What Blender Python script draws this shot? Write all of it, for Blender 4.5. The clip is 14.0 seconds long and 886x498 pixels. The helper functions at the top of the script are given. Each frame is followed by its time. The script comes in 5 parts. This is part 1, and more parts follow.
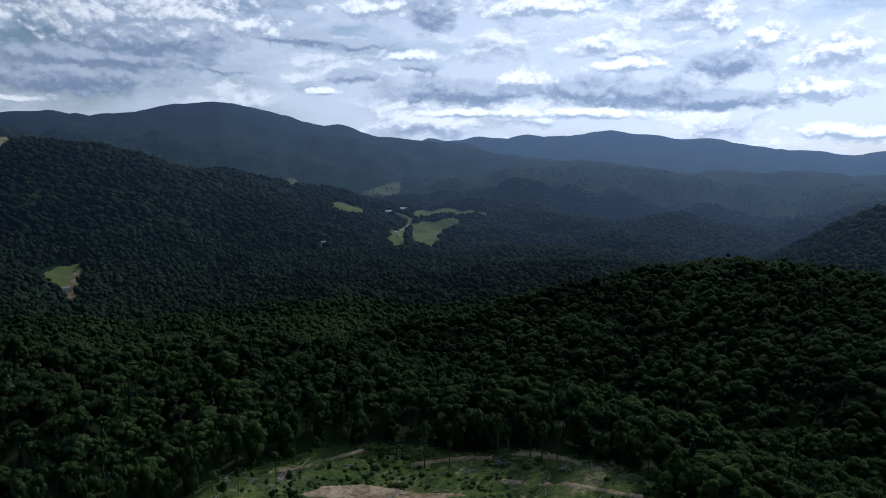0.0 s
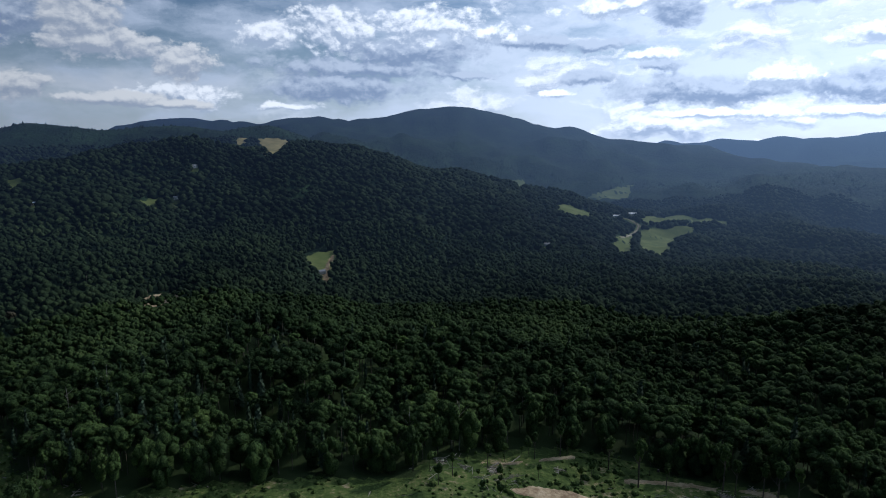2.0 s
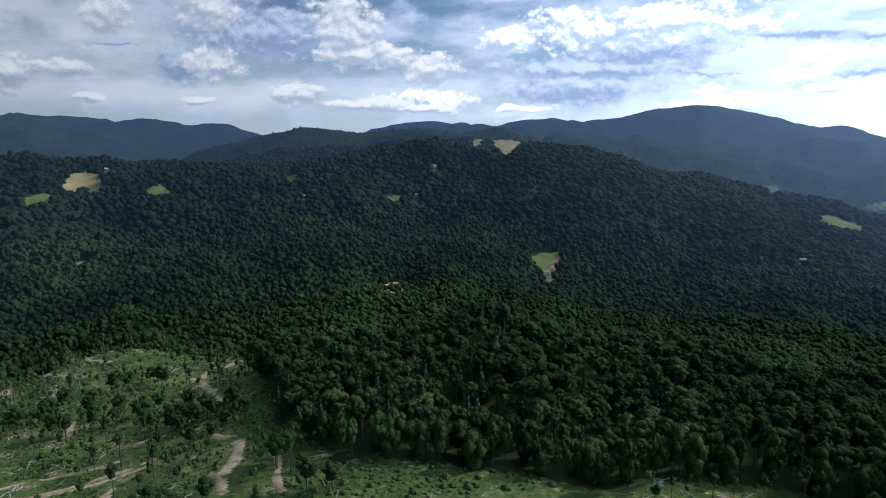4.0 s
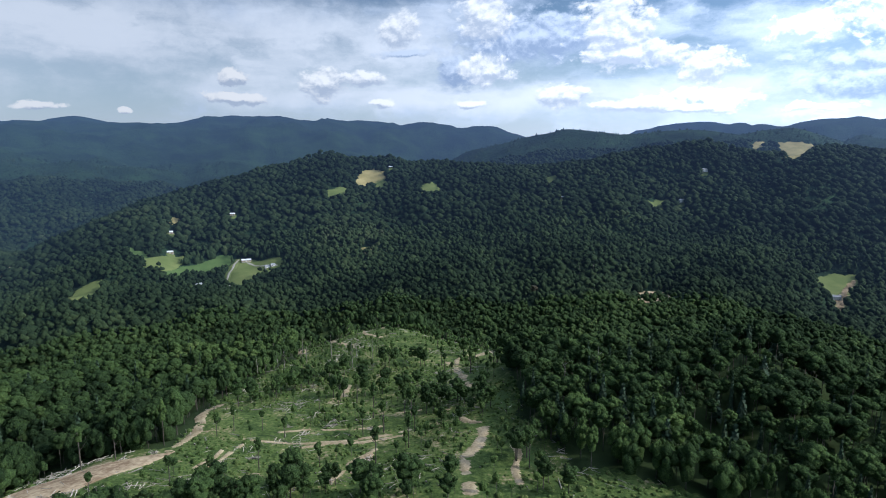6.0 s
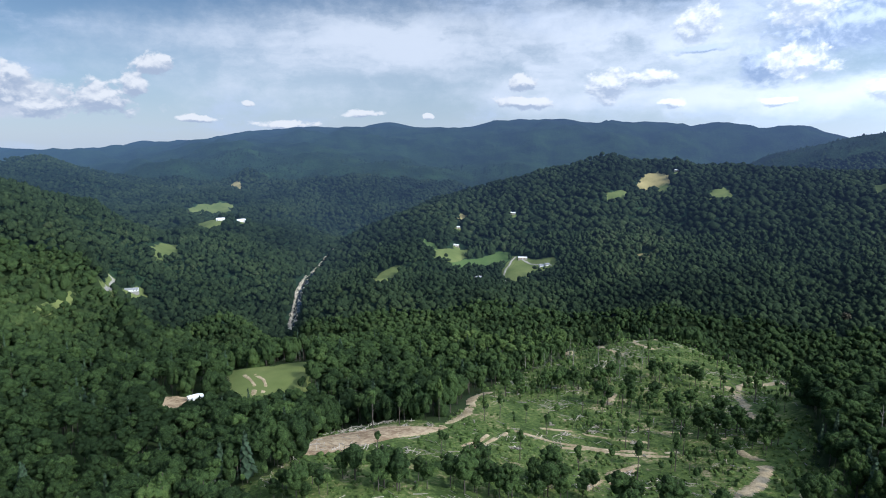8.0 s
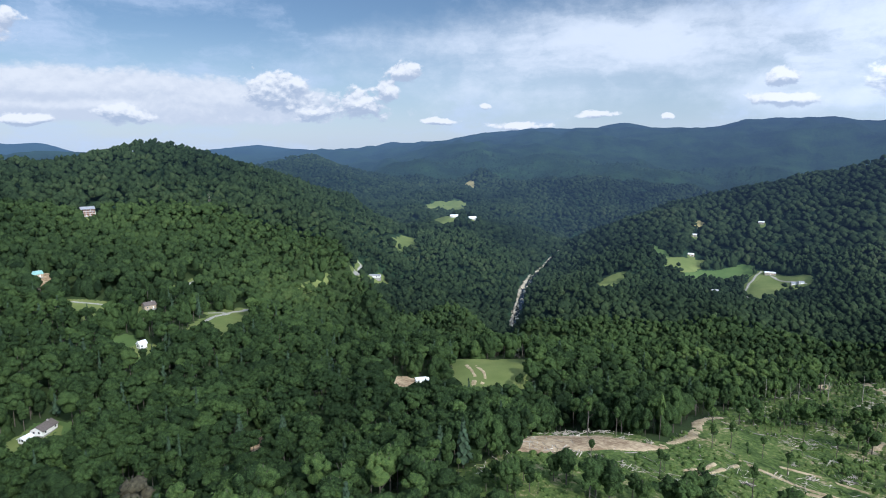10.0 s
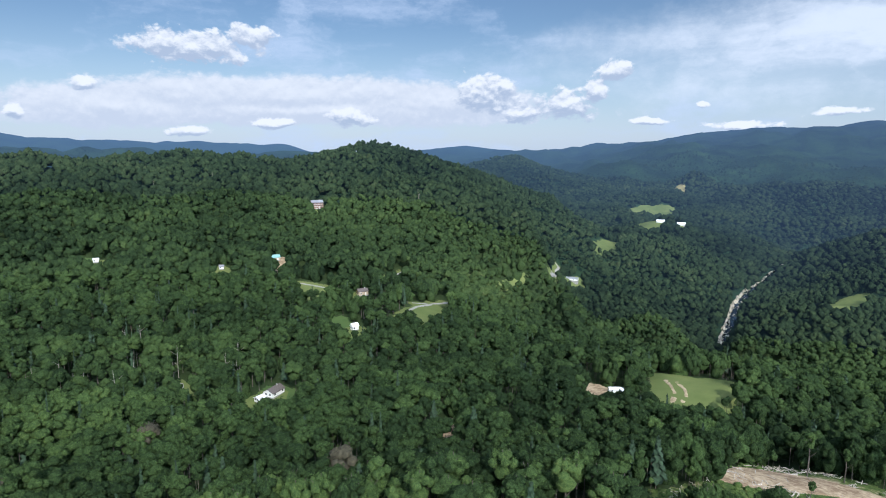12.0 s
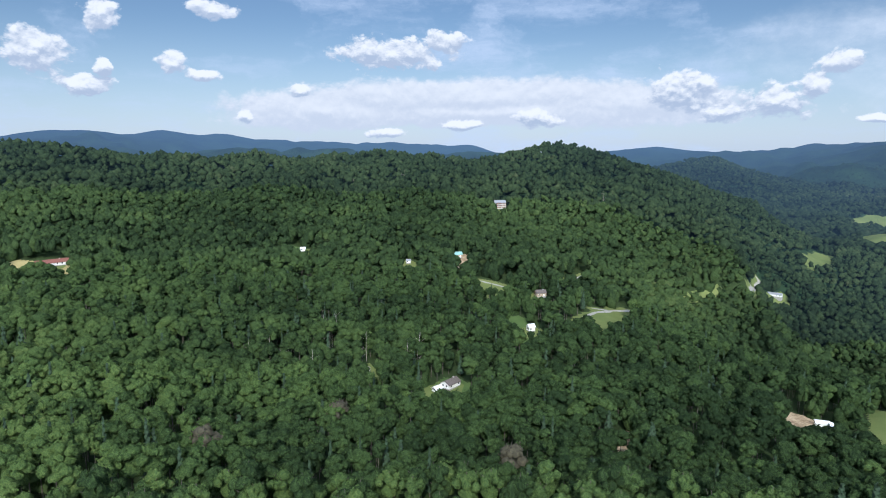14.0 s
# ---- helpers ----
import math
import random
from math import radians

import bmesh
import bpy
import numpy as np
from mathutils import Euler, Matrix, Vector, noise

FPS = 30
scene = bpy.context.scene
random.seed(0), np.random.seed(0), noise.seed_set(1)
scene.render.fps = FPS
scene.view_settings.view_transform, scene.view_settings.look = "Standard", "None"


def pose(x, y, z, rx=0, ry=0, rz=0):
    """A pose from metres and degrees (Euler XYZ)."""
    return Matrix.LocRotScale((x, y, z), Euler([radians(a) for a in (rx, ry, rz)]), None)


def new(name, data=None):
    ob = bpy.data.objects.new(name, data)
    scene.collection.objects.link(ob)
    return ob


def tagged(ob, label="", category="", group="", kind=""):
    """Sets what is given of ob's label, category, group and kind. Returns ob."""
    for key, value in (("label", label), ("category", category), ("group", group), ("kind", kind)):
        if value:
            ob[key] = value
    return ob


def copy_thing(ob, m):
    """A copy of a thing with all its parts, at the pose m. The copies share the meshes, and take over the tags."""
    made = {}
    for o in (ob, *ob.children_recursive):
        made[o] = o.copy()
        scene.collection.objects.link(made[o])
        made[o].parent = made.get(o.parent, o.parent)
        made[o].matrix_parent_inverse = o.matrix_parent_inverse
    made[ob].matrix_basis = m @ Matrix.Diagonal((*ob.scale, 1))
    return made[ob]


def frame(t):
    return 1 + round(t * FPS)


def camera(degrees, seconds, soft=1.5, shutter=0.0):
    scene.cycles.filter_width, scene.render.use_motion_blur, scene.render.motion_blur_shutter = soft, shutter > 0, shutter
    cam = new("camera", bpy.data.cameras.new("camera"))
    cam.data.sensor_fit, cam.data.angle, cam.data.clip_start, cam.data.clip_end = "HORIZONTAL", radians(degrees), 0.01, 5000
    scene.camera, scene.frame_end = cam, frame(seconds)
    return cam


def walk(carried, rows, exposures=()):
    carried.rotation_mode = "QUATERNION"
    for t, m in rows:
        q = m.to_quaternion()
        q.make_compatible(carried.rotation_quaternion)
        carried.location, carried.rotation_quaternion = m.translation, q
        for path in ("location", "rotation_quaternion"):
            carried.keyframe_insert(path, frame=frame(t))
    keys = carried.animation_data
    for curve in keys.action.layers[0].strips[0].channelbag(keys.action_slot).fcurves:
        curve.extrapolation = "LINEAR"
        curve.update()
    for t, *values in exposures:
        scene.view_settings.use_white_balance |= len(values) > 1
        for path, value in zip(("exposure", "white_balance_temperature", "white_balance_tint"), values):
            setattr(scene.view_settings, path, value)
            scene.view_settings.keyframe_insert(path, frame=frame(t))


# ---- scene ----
FOV = 71.14
EYE = (0, 0, 130)
# seconds, heading, tilt, lean in degrees
PATH = [
    (0, -0.00, -10.04, 0.27),
    (0.5, 5.30, -10.01, 0.27),
    (1, 10.38, -9.96, 0.34),
    (1.5, 15.50, -9.96, 0.26),
    (2, 20.74, -9.92, 0.22),
    (2.5, 25.92, -9.91, 0.13),
    (3, 30.79, -9.89, 0.07),
    (5.5, 59.42, -9.83, 0.33),
    (6, 65.16, -9.79, 0.30),
    (6.5, 71.09, -9.78, 0.26),
    (7, 77.41, -9.75, 0.18),
    (7.5, 84.01, -9.73, 0.11),
    (8, 90.51, -9.68, 0.10),
    (10.5, 116.06, -9.60, 0.13),
    (11, 120.77, -9.58, 0.14),
    (11.5, 125.42, -9.57, 0.13),
    (12, 129.84, -9.58, 0.15),
    (12.5, 134.04, -9.56, 0.09),
    (13, 138.09, -9.57, 0.11),
    (13.5, 142.27, -9.56, 0.11),
    (14, 146.62, -9.53, 0.10),
]
cam = camera(FOV, 14.0, soft=1.0)
EXPOSURES = [(0, -1.9, 6050, 10), (2, -1.62, 6050, 10), (3, -1.35, 6050, 10), (5.5, -0.6, 6050, 10), (8, -0.32, 6050, 10), (10.5, -0.2, 6050, 10), (14, -0.16, 6050, 10)]
walk(cam, [(t, pose(*EYE, 90 + tilt, 0, head) @ pose(0, 0, 0, 0, 0, lean)) for t, head, tilt, lean in PATH], EXPOSURES)

# ---- light: afternoon sun between clouds, blue sky ----
SUN_HEAD, SUN_UP = -33.0, 35.0
SUN_STRENGTH, SKY_STRENGTH = 4.2, 0.085
sun = new("sun", bpy.data.lights.new("sun", "SUN"))
sun.data.energy, sun.data.angle, sun.data.color = SUN_STRENGTH, radians(0.6), (1.0, 0.95, 0.86)
sun.rotation_euler = Euler((radians(90 - SUN_UP), 0, radians(SUN_HEAD + 180)))


class Net:
    """Short words for shader nodes."""

    def __init__(self, tree):
        self.t = tree
        tree.nodes.clear()

    def node(self, kind, **given):
        n = self.t.nodes.new(kind)
        for k, v in given.items():
            setattr(n, k, v)
        return n

    def put(self, socket, value):
        if isinstance(value, bpy.types.NodeSocket):
            self.t.links.new(value, socket)
        elif value is not None:
            socket.default_value = value

    def math(self, op, a, b=None, c=None, clamp=False):
        n = self.node("ShaderNodeMath", operation=op, use_clamp=clamp)
        for s, v in zip(n.inputs, (a, b, c)):
            self.put(s, v)
        return n.outputs[0]

    def vec(self, op, a, b=None, c=None):
        n = self.node("ShaderNodeVectorMath", operation=op)
        for s, v in zip(n.inputs, (a, b, c)):
            self.put(s, v)
        return n.outputs["Value" if op in ("LENGTH", "DOT_PRODUCT", "DISTANCE") else "Vector"]

    def join(self, x, y, z):
        n = self.node("ShaderNodeCombineXYZ")
        for s, v in zip(n.inputs, (x, y, z)):
            self.put(s, v)
        return n.outputs[0]

    def split(self, v):
        n = self.node("ShaderNodeSeparateXYZ")
        self.put(n.inputs[0], v)
        return n.outputs

    def noise(self, v, scale, detail=4.0, rough=0.55, colour=False):
        n = self.node("ShaderNodeTexNoise")
        self.put(n.inputs["Vector"], v)
        n.inputs["Scale"].default_value, n.inputs["Detail"].default_value, n.inputs["Roughness"].default_value = scale, detail, rough
        return n.outputs["Color" if colour else "Fac"]

    def span(self, v, a, b, lo=0.0, hi=1.0, smooth=True):
        n = self.node("ShaderNodeMapRange", interpolation_type="SMOOTHSTEP" if smooth else "LINEAR")
        for s, x in zip(n.inputs, (v, a, b, lo, hi)):
            self.put(s, x)
        return n.outputs[0]

    def mix(self, f, a, b):
        n = self.node("ShaderNodeMix", data_type="RGBA")
        self.put(n.inputs[0], f)
        self.put(n.inputs[6], (*a, 1) if isinstance(a, tuple) else a)
        self.put(n.inputs[7], (*b, 1) if isinstance(b, tuple) else b)
        return n.outputs[2]


# clouds, each as (heading, height, half width, half height) in degrees
GREY_CLOUDS = [
    (7.3, 8.3, 3.6, 0.6),
    (8.3, 5.5, 3.1, 0.7),
    (1.3, 10.5, 2.9, 1.8),
    (2.3, 6.3, 2.1, 0.5),
    (-2.8, 4.3, 9.4, 1.3),
    (-15.6, 4.0, 9.7, 1.4),
    (-22.4, 3.3, 11.1, 0.9),
    (-23.9, 6.3, 3.4, 1.4),
    (30.0, 4.8, 7.6, 1.8),
    (24.0, 8.0, 7.8, 1.5),
    (12.5, 8.5, 5.1, 0.7),
    (28.0, 6.3, 9.8, 1.0),
    (18.5, 5.9, 3.1, 0.4),
    (57.2, 9.1, 8.9, 2.3),
    (63.7, 6.0, 2.3, 1.6),
    (69.2, 7.7, 2.5, 0.5),
    (126.9, 2.5, 2.1, 0.5),
    (145.1, 4.4, 0.9, 0.3),
]
SUNWARD_CLOUDS = [
    (11.3, 4.2, 1.5, 0.4),
    (-7.3, 5.3, 3.1, 0.9),
    (-15.9, 6.2, 3.6, 0.8),
    (-13.5, 7.8, 2.9, 0.9),
    (-22.8, 9.8, 1.7, 1.7),
    (-26.2, 7.9, 2.5, 1.4),
    (-31.3, 6.7, 4.1, 2.0),
    (-30.5, 3.9, 3.8, 1.3),
    (-11.8, 2.4, 8.0, 0.6),
    (-32.6, 0.7, 5.5, 0.9),
    (-1.8, 2.4, 6.8, 0.6),
    (2.8, 7.2, 2.6, 0.7),
    (-8.6, 11.1, 6.1, 1.0),
    (6.7, 10.9, 4.6, 1.0),
    (35.7, 8.7, 3.6, 1.4),
    (42.7, 3.6, 4.9, 1.2),
    (34.0, 2.9, 3.5, 0.5),
    (30.4, 9.5, 5.6, 2.1),
    (22.0, 9.9, 6.8, 1.8),
    (16.0, 9.2, 3.1, 1.0),
]
MIDDLE_CLOUDS = [
    (69.4, 9.4, 2.3, 1.8),
    (75.7, 5.0, 2.2, 1.8),
    (72.2, 5.3, 2.2, 0.9),
    (61.7, 10.5, 3.1, 2.1),
    (61.2, 6.2, 2.6, 1.5),
    (50.3, 9.3, 3.8, 3.6),
    (48.8, 7.4, 6.0, 1.5),
    (43.0, 6.3, 2.9, 1.7),
    (54.6, 4.1, 2.6, 1.3),
    (48.6, 3.3, 6.0, 0.7),
    (43.8, 3.0, 3.9, 0.5),
    (62.8, 3.5, 2.1, 0.5),
    (70.8, 3.4, 1.4, 0.5),
]
LEEWARD_CLOUDS = [
    (83.1, 3.7, 2.8, 0.6),
    (83.4, 5.6, 1.3, 0.9),
    (111.7, 2.0, 1.8, 0.4),
    (107.6, 3.3, 0.7, 0.4),
    (97.9, 2.4, 2.1, 0.4),
    (91.8, 2.1, 0.6, 0.3),
    (104.8, 1.6, 2.9, 0.4),
    (126.1, 4.5, 3.1, 1.8),
    (115.0, 6.2, 1.7, 0.9),
    (123.0, 2.8, 2.1, 1.0),
    (119.0, 3.3, 3.1, 1.6),
    (116.4, 4.5, 1.0, 1.3),
]
NORTH_CLOUDS = [
    (137.9, 2.2, 2.6, 0.8),
    (151.4, 7.8, 5.2, 1.4),
    (146.6, 8.8, 2.0, 1.1),
    (166.2, 10.8, 1.8, 0.7),
    (169.3, 6.6, 1.2, 1.0),
    (167.2, 5.8, 1.5, 0.6),
    (179.1, 6.9, 2.2, 1.7),
    (174.4, 9.9, 1.6, 1.3),
    (176.1, 4.6, 2.0, 0.8),
    (174.7, 6.0, 0.7, 0.7),
    (159.3, 4.6, 1.1, 0.7),
    (144.8, 1.8, 2.1, 0.5),
    (152.0, 1.1, 2.1, 0.6),
    (164.2, 2.5, 0.7, 0.6),
]
BANK_CLOUDS = [
    (144.0, 4.1, 17.3, 1.7),
    (130.1, 3.5, 9.4, 1.6),
    (140.7, 2.9, 22.0, 1.4),
    (157.7, 3.0, 8.4, 1.8),
]
HIGH_VEILS = [
    (98.3, 7.4, 22.0, 4.5),
    (77.9, 7.4, 19.9, 5.0),
    (94.5, 8.7, 17.3, 3.7),
    (65.3, 4.1, 31.4, 1.6),
]


def make_sky():
    world = bpy.data.worlds.new("sky")
    world.use_nodes = True
    scene.world = world
    w = Net(world.node_tree)
    sky = w.node("ShaderNodeTexSky", sky_type="NISHITA", sun_disc=False, sun_elevation=radians(SUN_UP), sun_rotation=radians(-SUN_HEAD), air_density=1.0, dust_density=0.3, ozone_density=2.5)
    blue = w.vec("SCALE", sky.outputs[0])
    blue.node.inputs["Scale"].default_value = SKY_STRENGTH
    way = w.node("ShaderNodeTexCoord").outputs["Generated"]
    x, y, z = w.split(way)
    # heading, left positive, with the seam far behind the lookout
    turned = radians(72)
    xr = w.math("ADD", w.math("MULTIPLY", x, math.cos(-turned)), w.math("MULTIPLY", y, -math.sin(-turned)))
    yr = w.math("ADD", w.math("MULTIPLY", x, math.sin(-turned)), w.math("MULTIPLY", y, math.cos(-turned)))
    head = w.math("MULTIPLY_ADD", w.math("ARCTAN2", w.math("MULTIPLY", xr, -1.0), yr), 57.2958, 72.0)
    up = w.math("MULTIPLY", w.math("ARCSINE", z), 57.2958)
    flat = w.join(head, up, 0.0)
    detail = w.vec("MULTIPLY", way, (1, 1, 1.45))
    swirl = w.noise(detail, 7.0, 7.0, 0.6, colour=True)
    bend = w.vec("SUBTRACT", swirl, (0.5, 0.5, 0.5))
    streak = w.noise(w.vec("MULTIPLY_ADD", bend, (0.25, 0.25, 0.1), w.vec("MULTIPLY", way, (1.0, 1.0, 3.6))), 4.0, 7.0, 0.58)

    def billows(v):
        """Heaped, cauliflower-like unevenness of cumulus, and its soft part alone."""
        soft = w.noise(v, 19.0, 9.0, 0.62)
        heads = w.node("ShaderNodeTexVoronoi", feature="SMOOTH_F1")
        w.put(heads.inputs["Vector"], w.vec("MULTIPLY_ADD", bend, (0.06, 0.06, 0.06), v))
        for key, value in (("Scale", 32.0), ("Smoothness", 0.4), ("Detail", 3.0), ("Roughness", 0.62)):
            heads.inputs[key].default_value = value
        return w.math("ADD", w.math("MULTIPLY_ADD", soft, 2.9, -1.62), w.math("MULTIPLY_ADD", heads.outputs["Distance"], 1.3, -0.88)), soft

    ragged, billow = billows(detail)
    ragged_up, _ = billows(w.vec("ADD", detail, (0.002, 0.002, 0.011)))

    def field(clouds, rise=0.0, loose=(6.0, 2.6, 0.0)):
        """Nearness to the closest cloud of a list: 0 at its heart, 1 at its rim."""
        at = w.vec("MULTIPLY_ADD", bend, loose, w.vec("ADD", flat, (0.0, rise, 0.0)))
        best = None
        for az, el, rx, ry in clouds:
            d = w.vec("LENGTH", w.vec("MULTIPLY_ADD", at, (1 / rx, 1 / ry, 0), (-az / rx, -el / ry, 0)))
            best = d if best is None else w.math("SMOOTH_MIN", best, d, 0.25)
        return best

    colour = w.mix(w.span(up, -1.0, 11.0, 0.62, 0.0), blue, (0.70, 0.82, 1.0))
    sunward = w.span(w.math("ABSOLUTE", w.math("SUBTRACT", head, SUN_HEAD)), 0.0, 130.0, 1.0, 0.0)
    # thin high cloud: everywhere a little, thick on the sun's side
    veil = w.span(w.math("ADD", streak, w.math("MULTIPLY", sunward, 0.26)), 0.48, 0.76, 0.0, 0.88)
    colour = w.mix(veil, colour, w.mix(sunward, (0.68, 0.78, 0.95), (1.02, 1.10, 1.24)))
    sheet = w.math("MULTIPLY", w.span(w.math("ADD", field(HIGH_VEILS, 0.0, (9.0, 4.0, 0.0)), w.math("MULTIPLY_ADD", billow, 0.8, -0.4)), 1.3, 0.2), w.span(streak, 0.30, 0.56, 0.3, 0.95))
    colour = w.mix(sheet, colour, (0.92, 0.96, 1.03))
    # a broken deck of layered cloud towards the sun
    deck = w.vec("MULTIPLY_ADD", bend, (0.22, 0.22, 0.22), w.vec("MULTIPLY", way, (1.0, 1.0, 3.0)))
    thick, over = w.noise(deck, 5.0, 9.0, 0.6), w.noise(w.vec("ADD", deck, (0.0, 0.0, 0.045)), 5.0, 9.0, 0.6)
    cover = w.math("MULTIPLY", w.span(thick, 0.47, 0.60, 0.0, 0.92), w.span(head, 22.0, 44.0, 1.0, 0.0))
    colour = w.mix(cover, colour, w.mix(w.span(w.math("SUBTRACT", thick, over), -0.10, 0.10), (0.46, 0.56, 0.74), (1.30, 1.33, 1.40)))
    # list, lit and shaded colour, looseness, how ragged, softness and place of the rim
    banks = (
        (GREY_CLOUDS, (0.74, 0.83, 0.98), (0.36, 0.46, 0.64), (5.0, 2.4, 0.0), 0.42, 0.6, 1.3),
        (BANK_CLOUDS, (0.95, 0.95, 0.97), (0.72, 0.76, 0.84), (4.0, 1.4, 0.0), 0.2, 0.4, 1.28),
        (SUNWARD_CLOUDS, (1.45, 1.46, 1.49), (0.58, 0.68, 0.84), (4.0, 2.0, 0.0), 0.48, 0.5, 1.2),
        (MIDDLE_CLOUDS, (1.14, 1.13, 1.12), (0.55, 0.62, 0.74), (2.6, 1.5, 0.0), 0.38, 0.38, 1.14),
        (LEEWARD_CLOUDS, (1.06, 1.04, 1.03), (0.54, 0.61, 0.73), (2.6, 1.5, 0.0), 0.44, 0.36, 1.22),
        (NORTH_CLOUDS, (1.06, 1.04, 1.03), (0.54, 0.61, 0.73), (2.4, 1.4, 0.0), 0.45, 0.36, 1.25),
    )
    for clouds, lit, shaded, loose, rag, soft, rim in banks:
        here = w.math("MULTIPLY_ADD", ragged, rag, field(clouds, 0.0, loose))
        above = w.math("MULTIPLY_ADD", ragged_up, rag, field(clouds, 0.4, loose))
        cover = w.span(here, rim, rim - soft)
        light = w.span(w.math("SUBTRACT", above, here), -0.32, 0.48)
        colour = w.mix(cover, colour, w.mix(light, shaded, lit))
    back = w.node("ShaderNodeBackground")
    w.put(back.inputs[0], w.vec("MULTIPLY", colour, (0.95, 1.0, 1.07)))
    w.put(back.inputs[1], w.math("MULTIPLY_ADD", sunward, 2.0, 1.02))
    out = w.node("ShaderNodeOutputWorld")
    w.put(out.inputs[0], back.outputs[0])


make_sky()

# ---- materials ----
def material(name):
    m = bpy.data.materials.new(name)
    m.use_nodes = True
    n = Net(m.node_tree)
    out = n.node("ShaderNodeOutputMaterial")
    return m, n, out


def surface(n, colour, rough=0.8, normal=None, spec=0.25, metal=0.0):
    b = n.node("ShaderNodeBsdfPrincipled")
    n.put(b.inputs["Base Color"], (*colour, 1) if isinstance(colour, tuple) else colour)
    n.put(b.inputs["Roughness"], rough)
    n.put(b.inputs["Specular IOR Level"], spec)
    n.put(b.inputs["Metallic"], metal)
    if normal is not None:
        n.put(b.inputs["Normal"], normal)
    return b.outputs[0]


def bumped(n, height, strength, distance):
    b = n.node("ShaderNodeBump")
    b.inputs["Strength"].default_value, b.inputs["Distance"].default_value = strength, distance
    n.put(b.inputs["Height"], height)
    return b.outputs[0]


def ramp(n, f, *stops):
    r = n.node("ShaderNodeValToRGB")
    e = r.color_ramp.elements
    while len(e) < len(stops):
        e.new(0.5)
    for el, (p, c) in zip(e, stops):
        el.position, el.color = p, (*c, 1)
    n.put(r.inputs[0], f)
    return r.outputs[0]


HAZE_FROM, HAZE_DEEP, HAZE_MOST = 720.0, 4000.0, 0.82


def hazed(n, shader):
    """Haze painted as emission over far land: thicker with range, brighter towards the sun."""
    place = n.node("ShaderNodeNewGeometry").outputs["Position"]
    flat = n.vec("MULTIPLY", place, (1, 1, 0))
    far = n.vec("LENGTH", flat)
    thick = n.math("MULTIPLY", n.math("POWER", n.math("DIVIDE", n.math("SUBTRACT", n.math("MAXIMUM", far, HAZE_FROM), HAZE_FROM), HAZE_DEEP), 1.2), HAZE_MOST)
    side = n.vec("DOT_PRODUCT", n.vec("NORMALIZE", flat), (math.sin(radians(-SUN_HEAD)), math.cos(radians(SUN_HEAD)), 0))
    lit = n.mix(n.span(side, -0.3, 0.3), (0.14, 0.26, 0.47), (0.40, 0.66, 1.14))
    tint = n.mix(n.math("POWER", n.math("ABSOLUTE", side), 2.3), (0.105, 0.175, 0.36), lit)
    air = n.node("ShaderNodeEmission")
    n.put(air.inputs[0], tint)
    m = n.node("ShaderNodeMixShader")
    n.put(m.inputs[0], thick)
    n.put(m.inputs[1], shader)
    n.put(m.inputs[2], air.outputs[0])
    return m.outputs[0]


# the darkest stop paints the shade of gaps between leaves
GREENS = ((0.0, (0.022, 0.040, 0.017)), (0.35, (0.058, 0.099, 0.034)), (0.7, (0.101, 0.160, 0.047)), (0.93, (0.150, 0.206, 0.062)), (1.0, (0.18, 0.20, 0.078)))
# depth: darkens the greens of farther woods, painting in shade among their leaves


def foliage_material(name, far=False, scale=0.55, strength=0.7, depth=1.0, spec=0.15, through_leaf=0.16, gap_contrast=1.0, haze_blue=(1.0, 1.0, 1.0)):
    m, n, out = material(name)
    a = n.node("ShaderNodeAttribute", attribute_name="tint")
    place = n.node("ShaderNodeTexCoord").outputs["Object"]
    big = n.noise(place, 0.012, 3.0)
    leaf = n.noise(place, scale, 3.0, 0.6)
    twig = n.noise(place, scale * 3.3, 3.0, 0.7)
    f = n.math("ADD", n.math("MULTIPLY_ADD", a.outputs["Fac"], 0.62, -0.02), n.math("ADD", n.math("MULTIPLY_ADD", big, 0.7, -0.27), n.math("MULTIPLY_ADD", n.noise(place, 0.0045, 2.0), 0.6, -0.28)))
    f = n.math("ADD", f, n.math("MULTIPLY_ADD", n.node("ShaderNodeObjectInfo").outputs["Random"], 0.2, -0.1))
    # random leaf tone whose dark end paints shade in the gaps between leaves
    tone_and_gaps = n.math("MULTIPLY", n.math("ADD", n.math("MULTIPLY_ADD", leaf, 0.9, -0.45), n.math("MULTIPLY_ADD", twig, 1.3, -0.65)), gap_contrast)
    f = n.math("ADD", f, tone_and_gaps, clamp=True)
    col = ramp(n, f, *[(p, tuple(c * depth * k for c, k in zip(rgb, haze_blue))) for p, rgb in GREENS])
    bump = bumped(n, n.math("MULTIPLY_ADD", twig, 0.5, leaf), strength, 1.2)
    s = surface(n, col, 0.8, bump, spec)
    t = n.node("ShaderNodeBsdfTranslucent")
    n.put(t.inputs[0], n.mix(0.35, col, (0.10, 0.18, 0.02)))
    mx = n.node("ShaderNodeMixShader")
    mx.inputs[0].default_value = through_leaf
    n.put(mx.inputs[1], s)
    n.put(mx.inputs[2], t.outputs[0])
    s = mx.outputs[0]
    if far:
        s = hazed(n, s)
    n.put(out.inputs[0], s)
    return m


